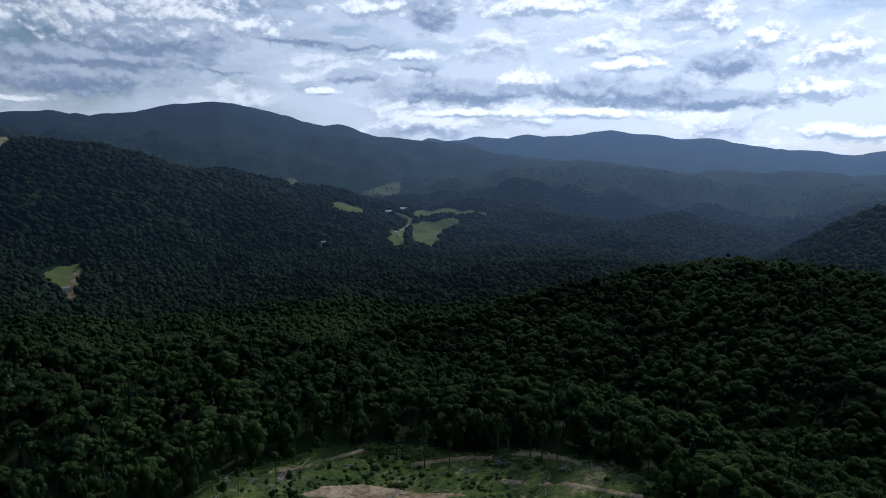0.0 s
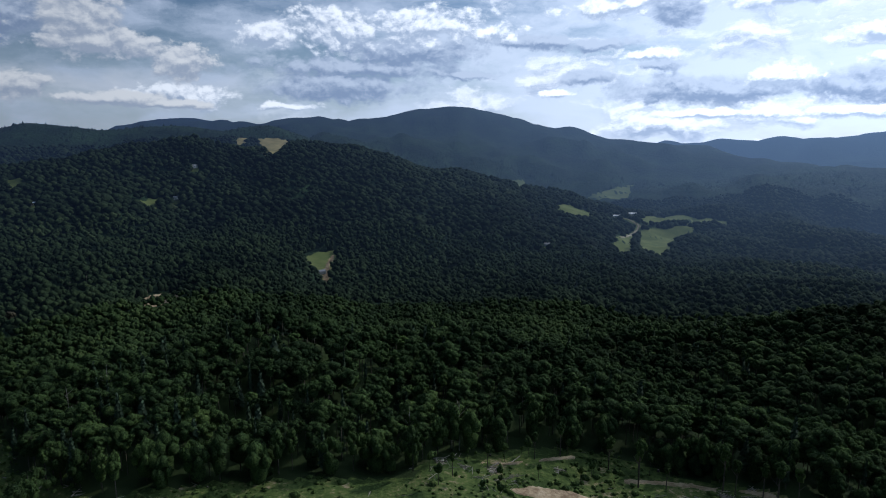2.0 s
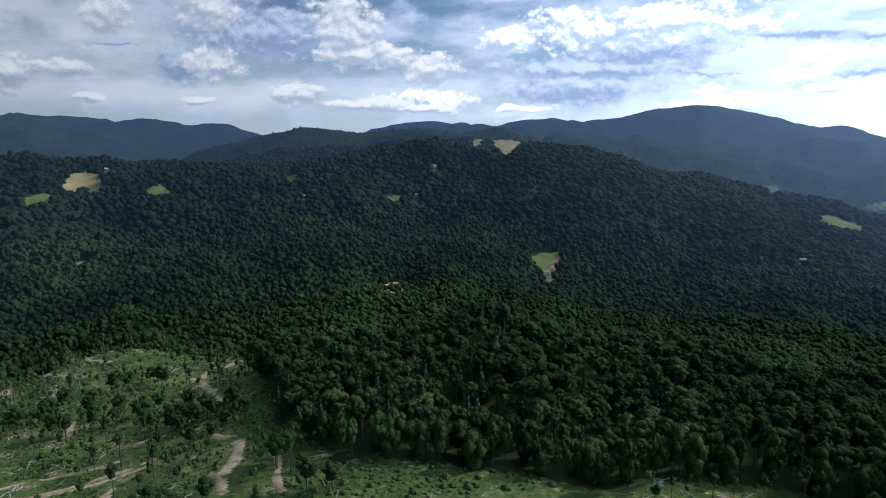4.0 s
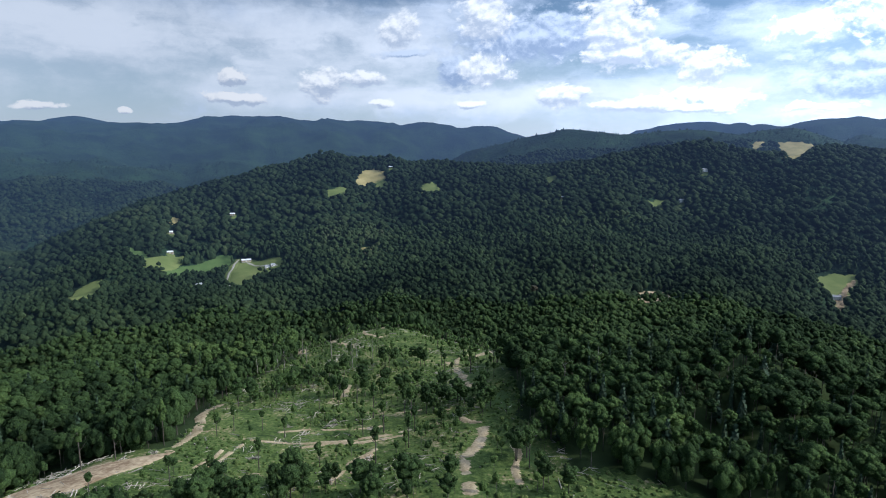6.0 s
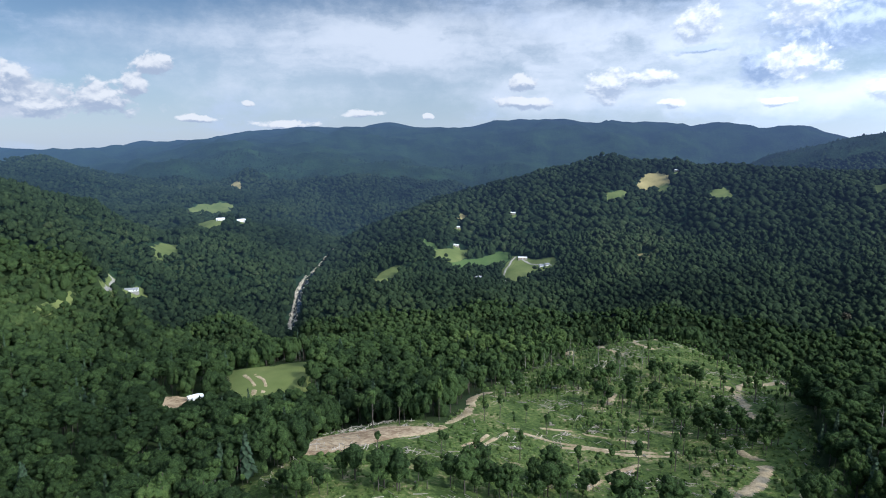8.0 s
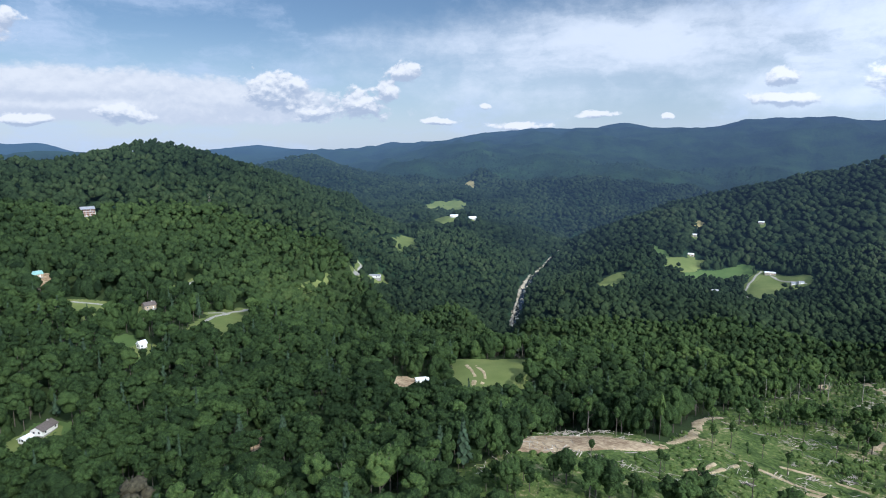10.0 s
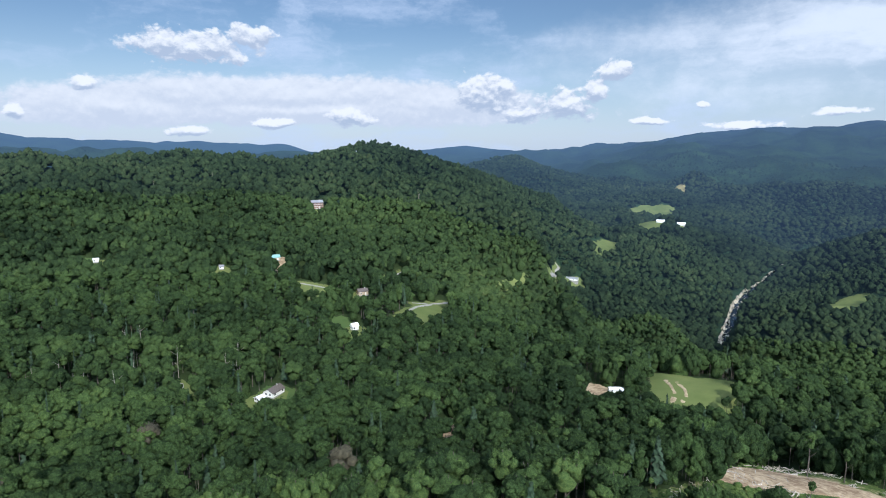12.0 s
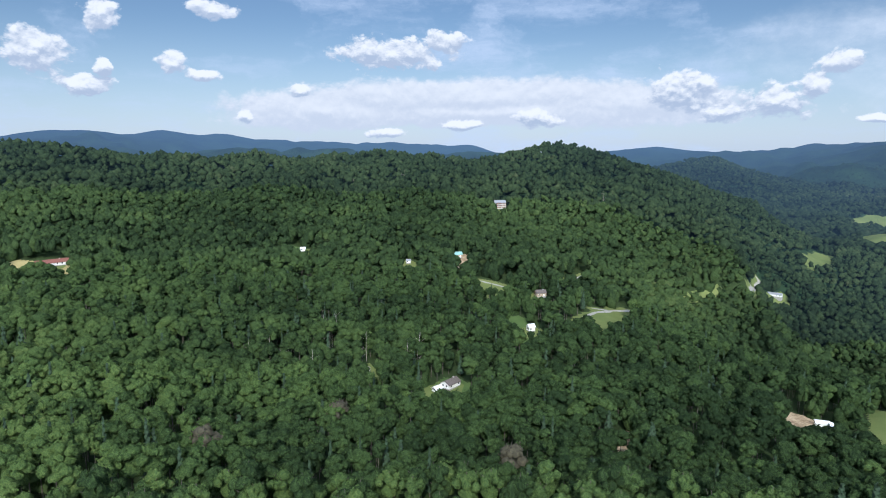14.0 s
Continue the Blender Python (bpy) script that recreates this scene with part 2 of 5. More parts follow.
def land_material(name, stops, scale, bump=0.5, rough=0.95, fine=2.2, far=False, speck=0.6, deep=0.6):
    m, n, out = material(name)
    place = n.node("ShaderNodeTexCoord").outputs["Object"]
    big = n.noise(place, scale, 5.0, 0.6)
    small = n.noise(place, fine, 4.0, 0.65)
    f = n.math("ADD", n.math("MULTIPLY_ADD", big, 1.7, -0.6), n.math("MULTIPLY_ADD", small, speck, -speck / 2), clamp=True)
    s = surface(n, ramp(n, f, *stops), rough, bumped(n, small, bump, deep), 0.1)
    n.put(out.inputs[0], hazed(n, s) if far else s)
    return m


def plain(name, colour, rough=0.7, scale=2.0, vary=0.25, metal=0.0, bump=0.0):
    m, n, out = material(name)
    place = n.node("ShaderNodeTexCoord").outputs["Object"]
    v = n.noise(place, scale, 5.0, 0.6)
    dark = tuple(c * (1 - vary) for c in colour)
    light = tuple(min(c * (1 + vary), 0.95) for c in colour)
    normal = bumped(n, v, bump, 0.1) if bump else None
    n.put(out.inputs[0], surface(n, n.mix(n.span(v, 0.3, 0.7), dark, light), rough, normal, 0.3, metal))
    return m


FOLIAGE = foliage_material("leaves", scale=1.15, strength=1.0, depth=1.06, spec=0.04, through_leaf=0.11, gap_contrast=1.3)
# the farther the leaves, the more haze blue is painted into their colour
FOLIAGE_MID = foliage_material("leaves_mid", scale=0.7, strength=1.0, depth=0.73, spec=0.03, through_leaf=0.08, gap_contrast=1.0, haze_blue=(1.0, 1.0, 1.05))
FOLIAGE_HILL = foliage_material("leaves_hill", scale=0.4, strength=0.8, depth=0.54, spec=0.03, through_leaf=0.06, gap_contrast=0.9, haze_blue=(1.0, 1.0, 1.15))
FOLIAGE_FAR = foliage_material("leaves_far", far=True, scale=0.3, strength=0.8, depth=0.37, spec=0.03, through_leaf=0.06, gap_contrast=0.9, haze_blue=(0.98, 0.97, 1.4))
FOLIAGE_DISTANT = foliage_material("leaves_distant", far=True, scale=0.25, strength=0.9, depth=0.31, spec=0.03, through_leaf=0.05, gap_contrast=1.1, haze_blue=(0.98, 0.97, 1.45))
PINE = plain("pine_needles", (0.030, 0.056, 0.028), 0.8, 0.8, 0.4)
BROWN_LEAF = plain("brown_leaves", (0.055, 0.05, 0.03), 0.85, 0.8, 0.4)
BARK = plain("bark", (0.10, 0.088, 0.072), 0.9, 1.4, 0.4)
DEAD_WOOD = plain("dead_wood", (0.28, 0.255, 0.22), 0.9, 1.2, 0.35)
FLOOR = land_material("forest_floor", ((0.0, (0.028, 0.046, 0.018)), (0.6, (0.045, 0.070, 0.024)), (1.0, (0.08, 0.085, 0.045))), 0.03)
SCRUB = land_material("clearcut_scrub", ((0.0, (0.046, 0.076, 0.022)), (0.34, (0.100, 0.145, 0.040)), (0.48, (0.150, 0.172, 0.060)), (0.60, (0.28, 0.235, 0.135)), (1.0, (0.48, 0.40, 0.27))), 0.06, 1.0, fine=0.5, speck=1.6)
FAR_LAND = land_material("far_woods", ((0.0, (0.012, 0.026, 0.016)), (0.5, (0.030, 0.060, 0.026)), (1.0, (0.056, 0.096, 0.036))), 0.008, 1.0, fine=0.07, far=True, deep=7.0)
DIRT = land_material("bare_dirt", ((0.0, (0.26, 0.18, 0.11)), (0.45, (0.50, 0.385, 0.245)), (1.0, (0.66, 0.54, 0.39))), 0.09, 0.9, fine=0.45, speck=1.7)
TRACK = land_material("dirt_track", ((0.0, (0.28, 0.22, 0.13)), (0.5, (0.50, 0.40, 0.26)), (1.0, (0.64, 0.54, 0.38))), 0.15, 0.7, fine=0.9, speck=1.2)
GRAVEL = land_material("gravel_road", ((0.0, (0.28, 0.27, 0.24)), (1.0, (0.48, 0.46, 0.42))), 0.2, 0.4)
# fields beyond HAZE_FROM glow with the same painted haze
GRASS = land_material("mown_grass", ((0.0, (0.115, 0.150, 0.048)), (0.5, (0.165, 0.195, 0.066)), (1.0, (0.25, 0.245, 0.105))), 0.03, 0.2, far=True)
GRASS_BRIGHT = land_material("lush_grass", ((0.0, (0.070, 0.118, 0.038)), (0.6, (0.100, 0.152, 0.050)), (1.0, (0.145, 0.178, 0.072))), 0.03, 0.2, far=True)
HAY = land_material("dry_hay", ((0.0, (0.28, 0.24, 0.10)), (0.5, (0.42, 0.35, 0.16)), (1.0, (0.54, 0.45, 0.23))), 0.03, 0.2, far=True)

WATER = plain("river_water", (0.02, 0.03, 0.03), 0.12, 0.3, 0.3)
ROCK = plain("river_rock", (0.50, 0.44, 0.34), 0.9, 0.7, 0.3)
WHITE_WALL = plain("white_siding", (0.78, 0.78, 0.76), 0.6, 1.5, 0.06)
TAN_WALL = plain("tan_siding", (0.45, 0.36, 0.26), 0.7, 1.5, 0.15)
RED_WALL = plain("red_brown_siding", (0.30, 0.16, 0.11), 0.7, 1.5, 0.15)
BROWN_ROOF = plain("brown_shingle", (0.13, 0.11, 0.10), 0.9, 3.0, 0.25)
GREY_ROOF = plain("grey_roof", (0.28, 0.29, 0.31), 0.7, 2.0, 0.2)
WHITE_ROOF = plain("white_metal_roof", (0.75, 0.77, 0.80), 0.4, 1.0, 0.06)
TEAL_ROOF = plain("teal_metal_roof", (0.25, 0.45, 0.42), 0.5, 1.0, 0.1)
RED_ROOF = plain("red_roof", (0.22, 0.09, 0.07), 0.7, 2.0, 0.2)
GLASS = plain("dark_window_glass", (0.03, 0.035, 0.045), 0.08, 1.0, 0.1)
TRIM = plain("white_trim", (0.8, 0.8, 0.78), 0.5, 1.0, 0.05)
STONE = plain("foundation_block", (0.32, 0.31, 0.29), 0.9, 2.0, 0.2)
CAR_PAINT = plain("white_car_paint", (0.8, 0.8, 0.8), 0.25, 1.0, 0.03)
TYRE = plain("tyre_rubber", (0.02, 0.02, 0.02), 0.9, 2.0, 0.2)
RIM = plain("wheel_rim", (0.5, 0.5, 0.52), 0.35, 2.0, 0.1, 0.9)

SLASH = plain("grey_slash_wood", (0.46, 0.41, 0.34), 0.9, 1.5, 0.35)


# ---- the lie of the land: crests and slopes as (heading, range, height) about the lookout ----
RIDGES = {
    'far_blue_ridge': (0.03, [(7.4,4700,164), (1.3,4700,162), (-3.3,4700,164), (-7.4,4700,178), (-10.9,4700,171), (-15.0,4700,199), (-18.6,4700,164), (-21.3,4700,126), (-23.5,4700,150), (-26.5,4700,110), (-30.5,4700,80), (-35.2,4700,91)]),
    'main_mountain': (0.04, [(35.0,3900,246), (31.8,3900,274), (28.4,3900,242), (25.9,3900,288), (23.6,3900,326), (21.1,3900,349), (18.7,3900,347), (16.6,3900,311), (13.8,3900,262), (11.2,3900,180), (9.2,3900,195), (7.2,3900,148), (2.3,3800,119), (-2.8,3700,108)]),
    'mountain_foot': (0, [(27.7,2600,118), (19.1,2800,90), (11.5,2800,34), (4.4,2800,-3), (-3.4,2900,4), (23.4,3400,211), (15.3,3400,160)]),
    'middle_ridge': (0.03, [(-3.9,3300,81), (-9.0,3200,48), (-14.5,3000,30), (-18.3,3000,20), (-24.6,3000,12), (-29.9,3100,3), (-35.4,3200,1)]),
    'middle_slope': (0, [(-8.6,2300,-38), (-16.1,2300,-72), (-24.8,2300,-78), (-31.2,2500,-52), (-11.2,1750,-106), (-0.8,2000,-73)]),
    'dark_knob': (0.03, [(-15.7,1900,-118), (-20.9,1900,-77), (-26.2,1900,-107)]),
    'right_hill': (0.05, [(-35.6,1400,10), (-33.3,1380,-20), (-30.8,1350,-54), (-28.5,1300,-89)]),
    'right_valley': (0, [(-18.8,1400,-114), (-8.7,1450,-121), (-5.1,1150,-104), (-11.4,1000,-79)]),
    'near_spur': (0.1, [(4.5,560,-49), (-3.6,580,-37), (-11.4,600,-21), (-18.8,620,-4), (-25.6,640,3), (-31.4,640,3), (-36.2,640,2)]),
    'near_spur_face': (0, [(-26.0,450,-3), (-34.1,450,3), (-16.8,430,-21), (-24.3,350,-20), (-11.7,380,-23), (-34.5,350,2)]),
    'near_ridge': (0.11, [(36.6,340,25), (31.1,345,13), (26.5,350,6), (20.0,360,4), (15.0,360,3), (7.8,345,-1), (-0.9,320,-6), (-6.4,305,-7), (-14.5,290,-5), (-22.1,270,-2), (-29.1,245,1), (-38.0,220,10)]),
    'near_ridge_north': (0.11, [(55.9,390,-3), (50.8,370,-3), (44.3,350,11), (38.5,345,23), (33.2,345,17), (27.2,350,7)]),
    'near_slope': (0, [(52.1,270,4), (40.9,262,-2), (24.4,268,0), (45.1,260,7), (-11.2,255,7)]),
    'knoll': (0, [(21.8,222,6), (12.4,240,2), (3.5,247,-1), (-6.6,243,0), (-15.3,235,4), (-21.6,215,7), (4.7,215,-3), (-9.5,213,0), (25.7,232,1), (14.5,248,0), (36.3,220,4)]),
    'clearcut_spine': (0, [(75.6,545,-47), (70.2,560,-41), (64.8,520,-43), (62.0,430,-33), (72.9,380,-28), (81.2,300,-14), (67.3,285,-12), (62.0,255,-3), (86.7,235,-2), (75.8,225,-6), (86.9,345,-17), (96.4,280,-5), (104.0,248,4), (58.0,262,-2), (53.7,240,-1), (59.4,470,-38)]),
    'spine_end': (0.12, [(81.0,560,-65), (73.4,600,-60), (67.5,600,-61), (61.6,560,-62), (88.6,560,-55), (95.8,590,-63)]),
    'west_bench': (0.12, [(97.7,600,-85), (104.1,620,-97), (109.1,620,-92), (115.2,630,-77), (119.5,600,-62)]),
    'west_slope': (0, [(95.1,430,-48), (102.7,350,-40), (89.6,460,-55)]),
    'meadow': (0, [(109.1,425,-24), (106.9,385,-24), (103.4,410,-21), (113.3,395,-27), (110.1,415,-25)]),
    'river_shoulder': (0, [(105.0,800,-166), (103.5,800,-162), (106.5,790,-164), (105.5,740,-155), (103.5,740,-149)]),
    'river': (0, [(104.9,880,-152), (104.6,940,-147), (104.2,1040,-136), (103.3,1140,-129), (101.9,1260,-126), (99.7,1500,-110)]),
    'yellow_field_hill': (0.06, [(99.4,1500,-89), (95.1,1550,-57), (91.3,1600,-12), (85.6,1640,29), (80.6,1660,59), (75.5,1670,89), (70.3,1650,75), (65.1,1650,69), (60.1,1650,61), (55.2,1650,69), (48.4,1650,111), (42.2,1680,135)]),
    'left_hill_crest': (0.06, [(50.8,1650,96), (47.1,1680,115), (41.6,1700,124), (33.6,1720,132), (28.9,1720,118), (25.7,1750,89), (19.2,1800,51), (14.5,1850,16), (9.5,1850,-13)]),
    'left_hill_face': (0, [(71.9,1540,31), (67.6,1250,-49), (59.8,1080,-63), (50.0,1080,-53), (45.9,1400,-5), (64.9,900,-86), (52.0,790,-95), (41.2,930,-64), (32.0,1030,-100), (20.0,1030,-101), (19.9,1350,-42), (13.7,1700,6), (3.4,1650,-90), (1.2,1500,-107), (9.3,880,-101), (25.3,800,-111), (44.1,960,-79), (43.8,1280,-40), (70.2,820,-97)]),
    'west_spur': (0, [(83.1,1150,-97), (87.4,1170,-100), (95.6,1010,-92), (88.6,1350,-39), (92.3,1200,-74), (99.8,960,-99), (86.0,840,-98), (103.3,850,-116)]),
    'behind_ridge': (0.04, [(62.6,2600,118), (57.7,2600,175), (53.9,2600,191), (50.7,2600,169), (46.3,2500,179), (42.2,2450,166), (36.1,2500,187), (66.2,2600,33), (60.0,2600,148), (54.6,2600,193), (52.0,2500,170)]),
    'south_blue_ridge': (0.04, [(119.2,4300,107), (115.8,4300,142), (111.7,4200,136), (107.5,4200,181), (102.1,4200,237), (98.8,4100,215), (95.4,4100,259), (91.4,4100,240), (85.8,4100,267), (83.7,4100,292), (79.6,4100,296), (72.6,4100,280), (66.8,4100,256), (59.6,4100,205), (60.3,4100,240), (65.8,4000,257), (43.6,4600,266), (46.5,4600,237), (40.2,4600,240)]),
    'south_foothill': (0, [(115.8,2600,35), (107.6,2800,100), (100.8,3000,123), (90.9,2900,60), (80.6,2900,61), (73.0,3000,86), (98.5,2300,15), (112.1,1900,-33), (93.5,2100,-42)]),
    'gorge_west_face': (0, [(109.6,1400,-48), (115.2,1150,-66), (118.6,920,-83), (112.0,1000,-88), (106.9,1150,-93), (109.3,780,-101), (102.2,1600,-82), (114.5,700,-81), (105.5,1250,-87), (97.7,1900,-79)]),
    'knob_spur': (0.08, [(137.1,1150,117), (139.6,1130,103), (134.1,1160,108), (130.7,1180,86), (126.0,1250,59), (120.6,1250,26)]),
    'north_hill_crest': (0.08, [(-178.2,1100,126), (176.3,1080,114), (170.2,1080,103), (163.4,1060,102), (156.0,1060,102), (152.0,1080,105), (147.9,1080,96), (143.2,1100,87)]),
    'north_hill_face': (0, [(141.3,830,35), (154.1,900,57), (170.4,850,57), (178.5,850,68), (144.9,590,9), (159.8,610,17), (135.2,590,-2), (130.8,480,-11), (138.4,425,-12), (-179.5,560,25), (170.9,540,15), (153.8,400,-7), (118.5,640,-22), (121.1,850,-4)]),
    'north_near': (0, [(146.1,325,-17), (166.8,330,-3), (179.6,370,15), (-179.6,225,17), (162.1,235,1), (140.1,225,-2), (120.0,280,-3), (145.7,185,4), (172.2,185,15), (119.6,200,10), (141.3,230,2), (119.8,240,-11)]),
    'blue_range_north': (0.03, [(179.6,4500,222), (176.2,4500,226), (174.3,4500,193), (170.9,4500,221), (165.6,4500,199), (160.9,4500,162), (156.0,4500,148), (151.0,4500,157), (144.3,4500,150), (142.7,4500,110), (129.8,4500,101), (126.1,4500,103), (122.1,4400,87)]),
    'spur_hill_north': (0.04, [(126.0,2300,78), (123.2,2300,94), (119.9,2300,44), (164.8,3000,115), (155.0,3000,100), (147.9,3000,95), (142.2,3000,109)]),
}
# the land behind the lookout, never faced: rolling woods that close the ring
for turn in range(197, 312, 28):
    RIDGES["closing_%d" % turn] = (0, [(turn, 150, 5), (turn, 330, 5), (turn, 600, -20), (turn, 1100, -10), (turn, 2200, 30), (turn, 3600, 60), (turn, 4800, 120)])
RIDGES["footing"] = (0, [(turn, r, z) for turn in range(0, 360, 45) for r, z in ((20, 14), (80, 12))])


def _knots():
    pts = []
    for drop, rows in RIDGES.values():
        for az, r, z in rows:
            pts.append((az % 360, r, z))
            if drop:  # the far side of a crest falls away
                pts.append((az % 360, min(r * 1.16, 5200), z - drop * r))
    pts = np.array(pts, float)
    out = []
    for turn in (-360, 0, 360):
        q = pts.copy()
        q[:, 0] += turn
        out.append(q[(q[:, 0] > -60) & (q[:, 0] < 420)])
    q = np.concatenate(out)
    return np.radians(q[:, 0]), np.log(q[:, 1]), (q[:, 2] - 130) / q[:, 1]


KN_A, KN_R, KN_T = _knots()
STRETCH = 1.6


def _kernel(a, b):
    d2 = (a[:, None] - KN_A[None]) ** 2 * STRETCH ** 2 + (b[:, None] - KN_R[None]) ** 2
    return np.sqrt(d2 + 0.0004) * 1.0


_n = len(KN_A)
_m = np.zeros((_n + 3, _n + 3))
_m[:_n, :_n] = _kernel(KN_A, KN_R) - 0.004 * np.eye(_n)
_m[:_n, _n:] = np.stack([np.ones(_n), KN_A, KN_R], 1)
_m[_n:, :_n] = _m[:_n, _n:].T
_w = np.linalg.solve(_m, np.concatenate([KN_T, np.zeros(3)]))


def wave(x, y, seed, octaves=4):
    """Rolling noise from summed sines, about -1 to 1."""
    g = np.random.RandomState(seed)
    out = np.zeros_like(x)
    for o in range(octaves):
        k = 2.0 ** o
        for _ in range(4):
            a, p = g.uniform(0, math.tau, 2)
            out += np.sin((x * math.cos(a) + y * math.sin(a)) * k * g.uniform(0.8, 1.3) + p + 0.9 * np.sin((y * math.cos(a) - x * math.sin(a)) * k * 0.7 + p * 2)) / (k ** 0.9) / 4
    return out


# the land is held on a polar net: headings by ranges
NA, NR = 800, 150
AZ = np.radians(np.linspace(-90, 270, NA + 1))
LR = np.linspace(math.log(15), math.log(4930), NR + 1)


def _land():
    rows = []
    for lr in LR:
        b = np.full(NA + 1, lr)
        a = np.where(AZ < 0, AZ + math.tau, AZ)
        t = _kernel(a, b) @ _w[:_n] + _w[_n] + _w[_n + 1] * a + _w[_n + 2] * b
        rows.append(t)
    t = np.array(rows)
    r = np.exp(LR)[:, None]
    x, y = -np.sin(AZ)[None] * r, np.cos(AZ)[None] * r
    rough = np.clip((r - 500) / 1500, 0, 1)
    z = 130 + t * r
    z += rough * r * (0.0045 * wave(x / 260, y / 260, 3, 4)) - rough * r * 0.011 * (0.45 - np.abs(wave(x / 420, y / 420, 9, 3))) * np.clip((3900 - r) / 900, 0.15, 1)
    # spurs and gullies, gentler near the crests
    a = np.where(AZ < 0, AZ + math.tau, AZ)
    calm = np.ones_like(t)
    for name, (drop, crest) in RIDGES.items():
        if drop or name.startswith("river"):
            for az, rr, _ in crest:
                da = (a - radians(az % 360) + math.pi) % math.tau - math.pi
                calm = np.minimum(calm, 1 - 0.85 * np.exp(-((da[None] * 1.6) ** 2 + (LR[:, None] - math.log(rr)) ** 2) / 0.11 ** 2))
    spur = 0.35 - np.abs(wave(x / 120, y / 120, 13, 3))
    z -= 26.0 * spur * calm * np.clip((r - 640) / 500, 0, 1) * np.clip(r / 1300, 0.5, 1.7)
    # gullies that furrow the wooded slopes
    z -= 8.5 * (0.42 - np.abs(wave(x / 34, y / 34, 21, 2))) * calm * np.clip((r - 640) / 250, 0, 1) * np.clip(r / 1300, 0.7, 1.6)
    z -= 24.0 * (0.42 - np.abs(wave(x / 80, y / 80, 33, 3))) * (0.2 + 0.8 * calm) * np.clip((r - 2600) / 500, 0, 1)
    z += 1.3 * wave(x / 40, y / 40, 5, 3) * np.clip(r / 250, 0, 1)
    near = np.clip((140 - r) / 60, 0, 1)
    z = z * (1 - near) + (13 + 1.5 * wave(x / 40, y / 40, 5, 2)) * near
    z[:, 0] = z[:, -1] = (z[:, 0] + z[:, -1]) / 2
    return x, y, z


LAND_X, LAND_Y, LAND_Z = _land()


def ground_z(x, y):
    """Height of the land at places x, y (arrays)."""
    x, y = np.asarray(x, float), np.asarray(y, float)
    a = np.arctan2(-x, y)
    a = np.where(a < -math.pi / 2, a + math.tau, a)
    i = np.clip((a - AZ[0]) / (AZ[1] - AZ[0]), 0, NA - 1e-6)
    j = np.clip((0.5 * np.log(x * x + y * y + 1e-9) - LR[0]) / (LR[1] - LR[0]), 0, NR - 1e-6)
    i0, j0 = i.astype(int), j.astype(int)
    u, v = i - i0, j - j0
    return (LAND_Z[j0, i0] * (1 - u) + LAND_Z[j0, i0 + 1] * u) * (1 - v) + (LAND_Z[j0 + 1, i0] * (1 - u) + LAND_Z[j0 + 1, i0 + 1] * u) * v


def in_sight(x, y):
    """True where land shows from the camera; woods hidden from it get plainer crowns."""
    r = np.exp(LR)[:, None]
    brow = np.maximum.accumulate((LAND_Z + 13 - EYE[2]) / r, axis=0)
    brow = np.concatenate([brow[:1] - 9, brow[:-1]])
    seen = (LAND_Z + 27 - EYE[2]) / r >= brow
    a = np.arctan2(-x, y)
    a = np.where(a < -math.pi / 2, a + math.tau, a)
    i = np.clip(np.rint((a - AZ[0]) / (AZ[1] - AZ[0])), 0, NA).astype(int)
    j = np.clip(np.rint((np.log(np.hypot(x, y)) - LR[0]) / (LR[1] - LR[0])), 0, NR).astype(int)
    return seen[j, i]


# ---- open land among the woods ----
PLOTS, LINES = [], []


def plot(name, mat, label, corners, cell):
    PLOTS.append((corners, name, mat, label, cell))


def strip(name, mat, label, way, half):
    LINES.append((way, half, name, mat, label))


plot('clearing', SCRUB, 'grown-over clearcut with stumps, slash and low green scrub', [(-239, -63), (-251, -63), (-322, -62), (-310, -37), (-297, -3), (-332, 12), (-392, 25), (-444, 53), (-487, 96), (-563, 117), (-557, 143), (-548, 174), (-531, 220), (-520, 245), (-506, 274), (-495, 293), (-307, 186), (-266, 168), (-240, 154), (-218, 152), (-196, 149), (-171, 141)], 2.5)
plot('clearing', SCRUB, 'grown-over clearcut with stumps, slash and low green scrub', [(-92, 205), (-85, 214), (-70, 234), (-44, 248), (-15, 253), (-5, 246), (28, 244), (50, 234), (67, 227), (77, 212), (81, 198)], 2.5)
plot('clearing', SCRUB, 'grown-over clearcut with stumps, slash and low green scrub', [(86, 193), (37, 210), (-18, 217), (-75, 208), (-121, 187), (-164, 164), (-196, 137), (-221, 80), (-235, 8), (-236, -59), (-199, -80), (-147, -26), (-112, 65), (-44, 122), (22, 128), (61, 137)], 3.0)
plot('dirt_bank', DIRT, 'bare pale dirt bank scraped by logging', [(-233, -61), (-242, -61), (-269, -62), (-282, -53), (-285, -36), (-286, -23), (-287, 1), (-271, -9), (-263, -21), (-256, -30), (-243, -40), (-235, -49), (-233, -58)], 0.8)
plot('dirt_bank', DIRT, 'churned red-brown dirt on the logged knoll', [(-54, 205), (-45, 214), (-31, 219), (-18, 219), (-3, 214), (14, 210)], 0.8)
plot('dirt_bank', DIRT, 'torn pale dirt beside felled wood', [(-236, 65), (-246, 72), (-254, 81), (-249, 82), (-237, 72), (-232, 67)], 0.8)
strip('dirt_track', TRACK, 'rutted pale dirt logging track', [(-419, 215), (-406, 201), (-391, 192), (-352, 176), (-319, 162)], 2.0)
strip('dirt_track', TRACK, 'rutted pale dirt logging track', [(-290, -2), (-301, 4), (-313, 10), (-335, 14), (-354, 18), (-373, 26)], 2.8)
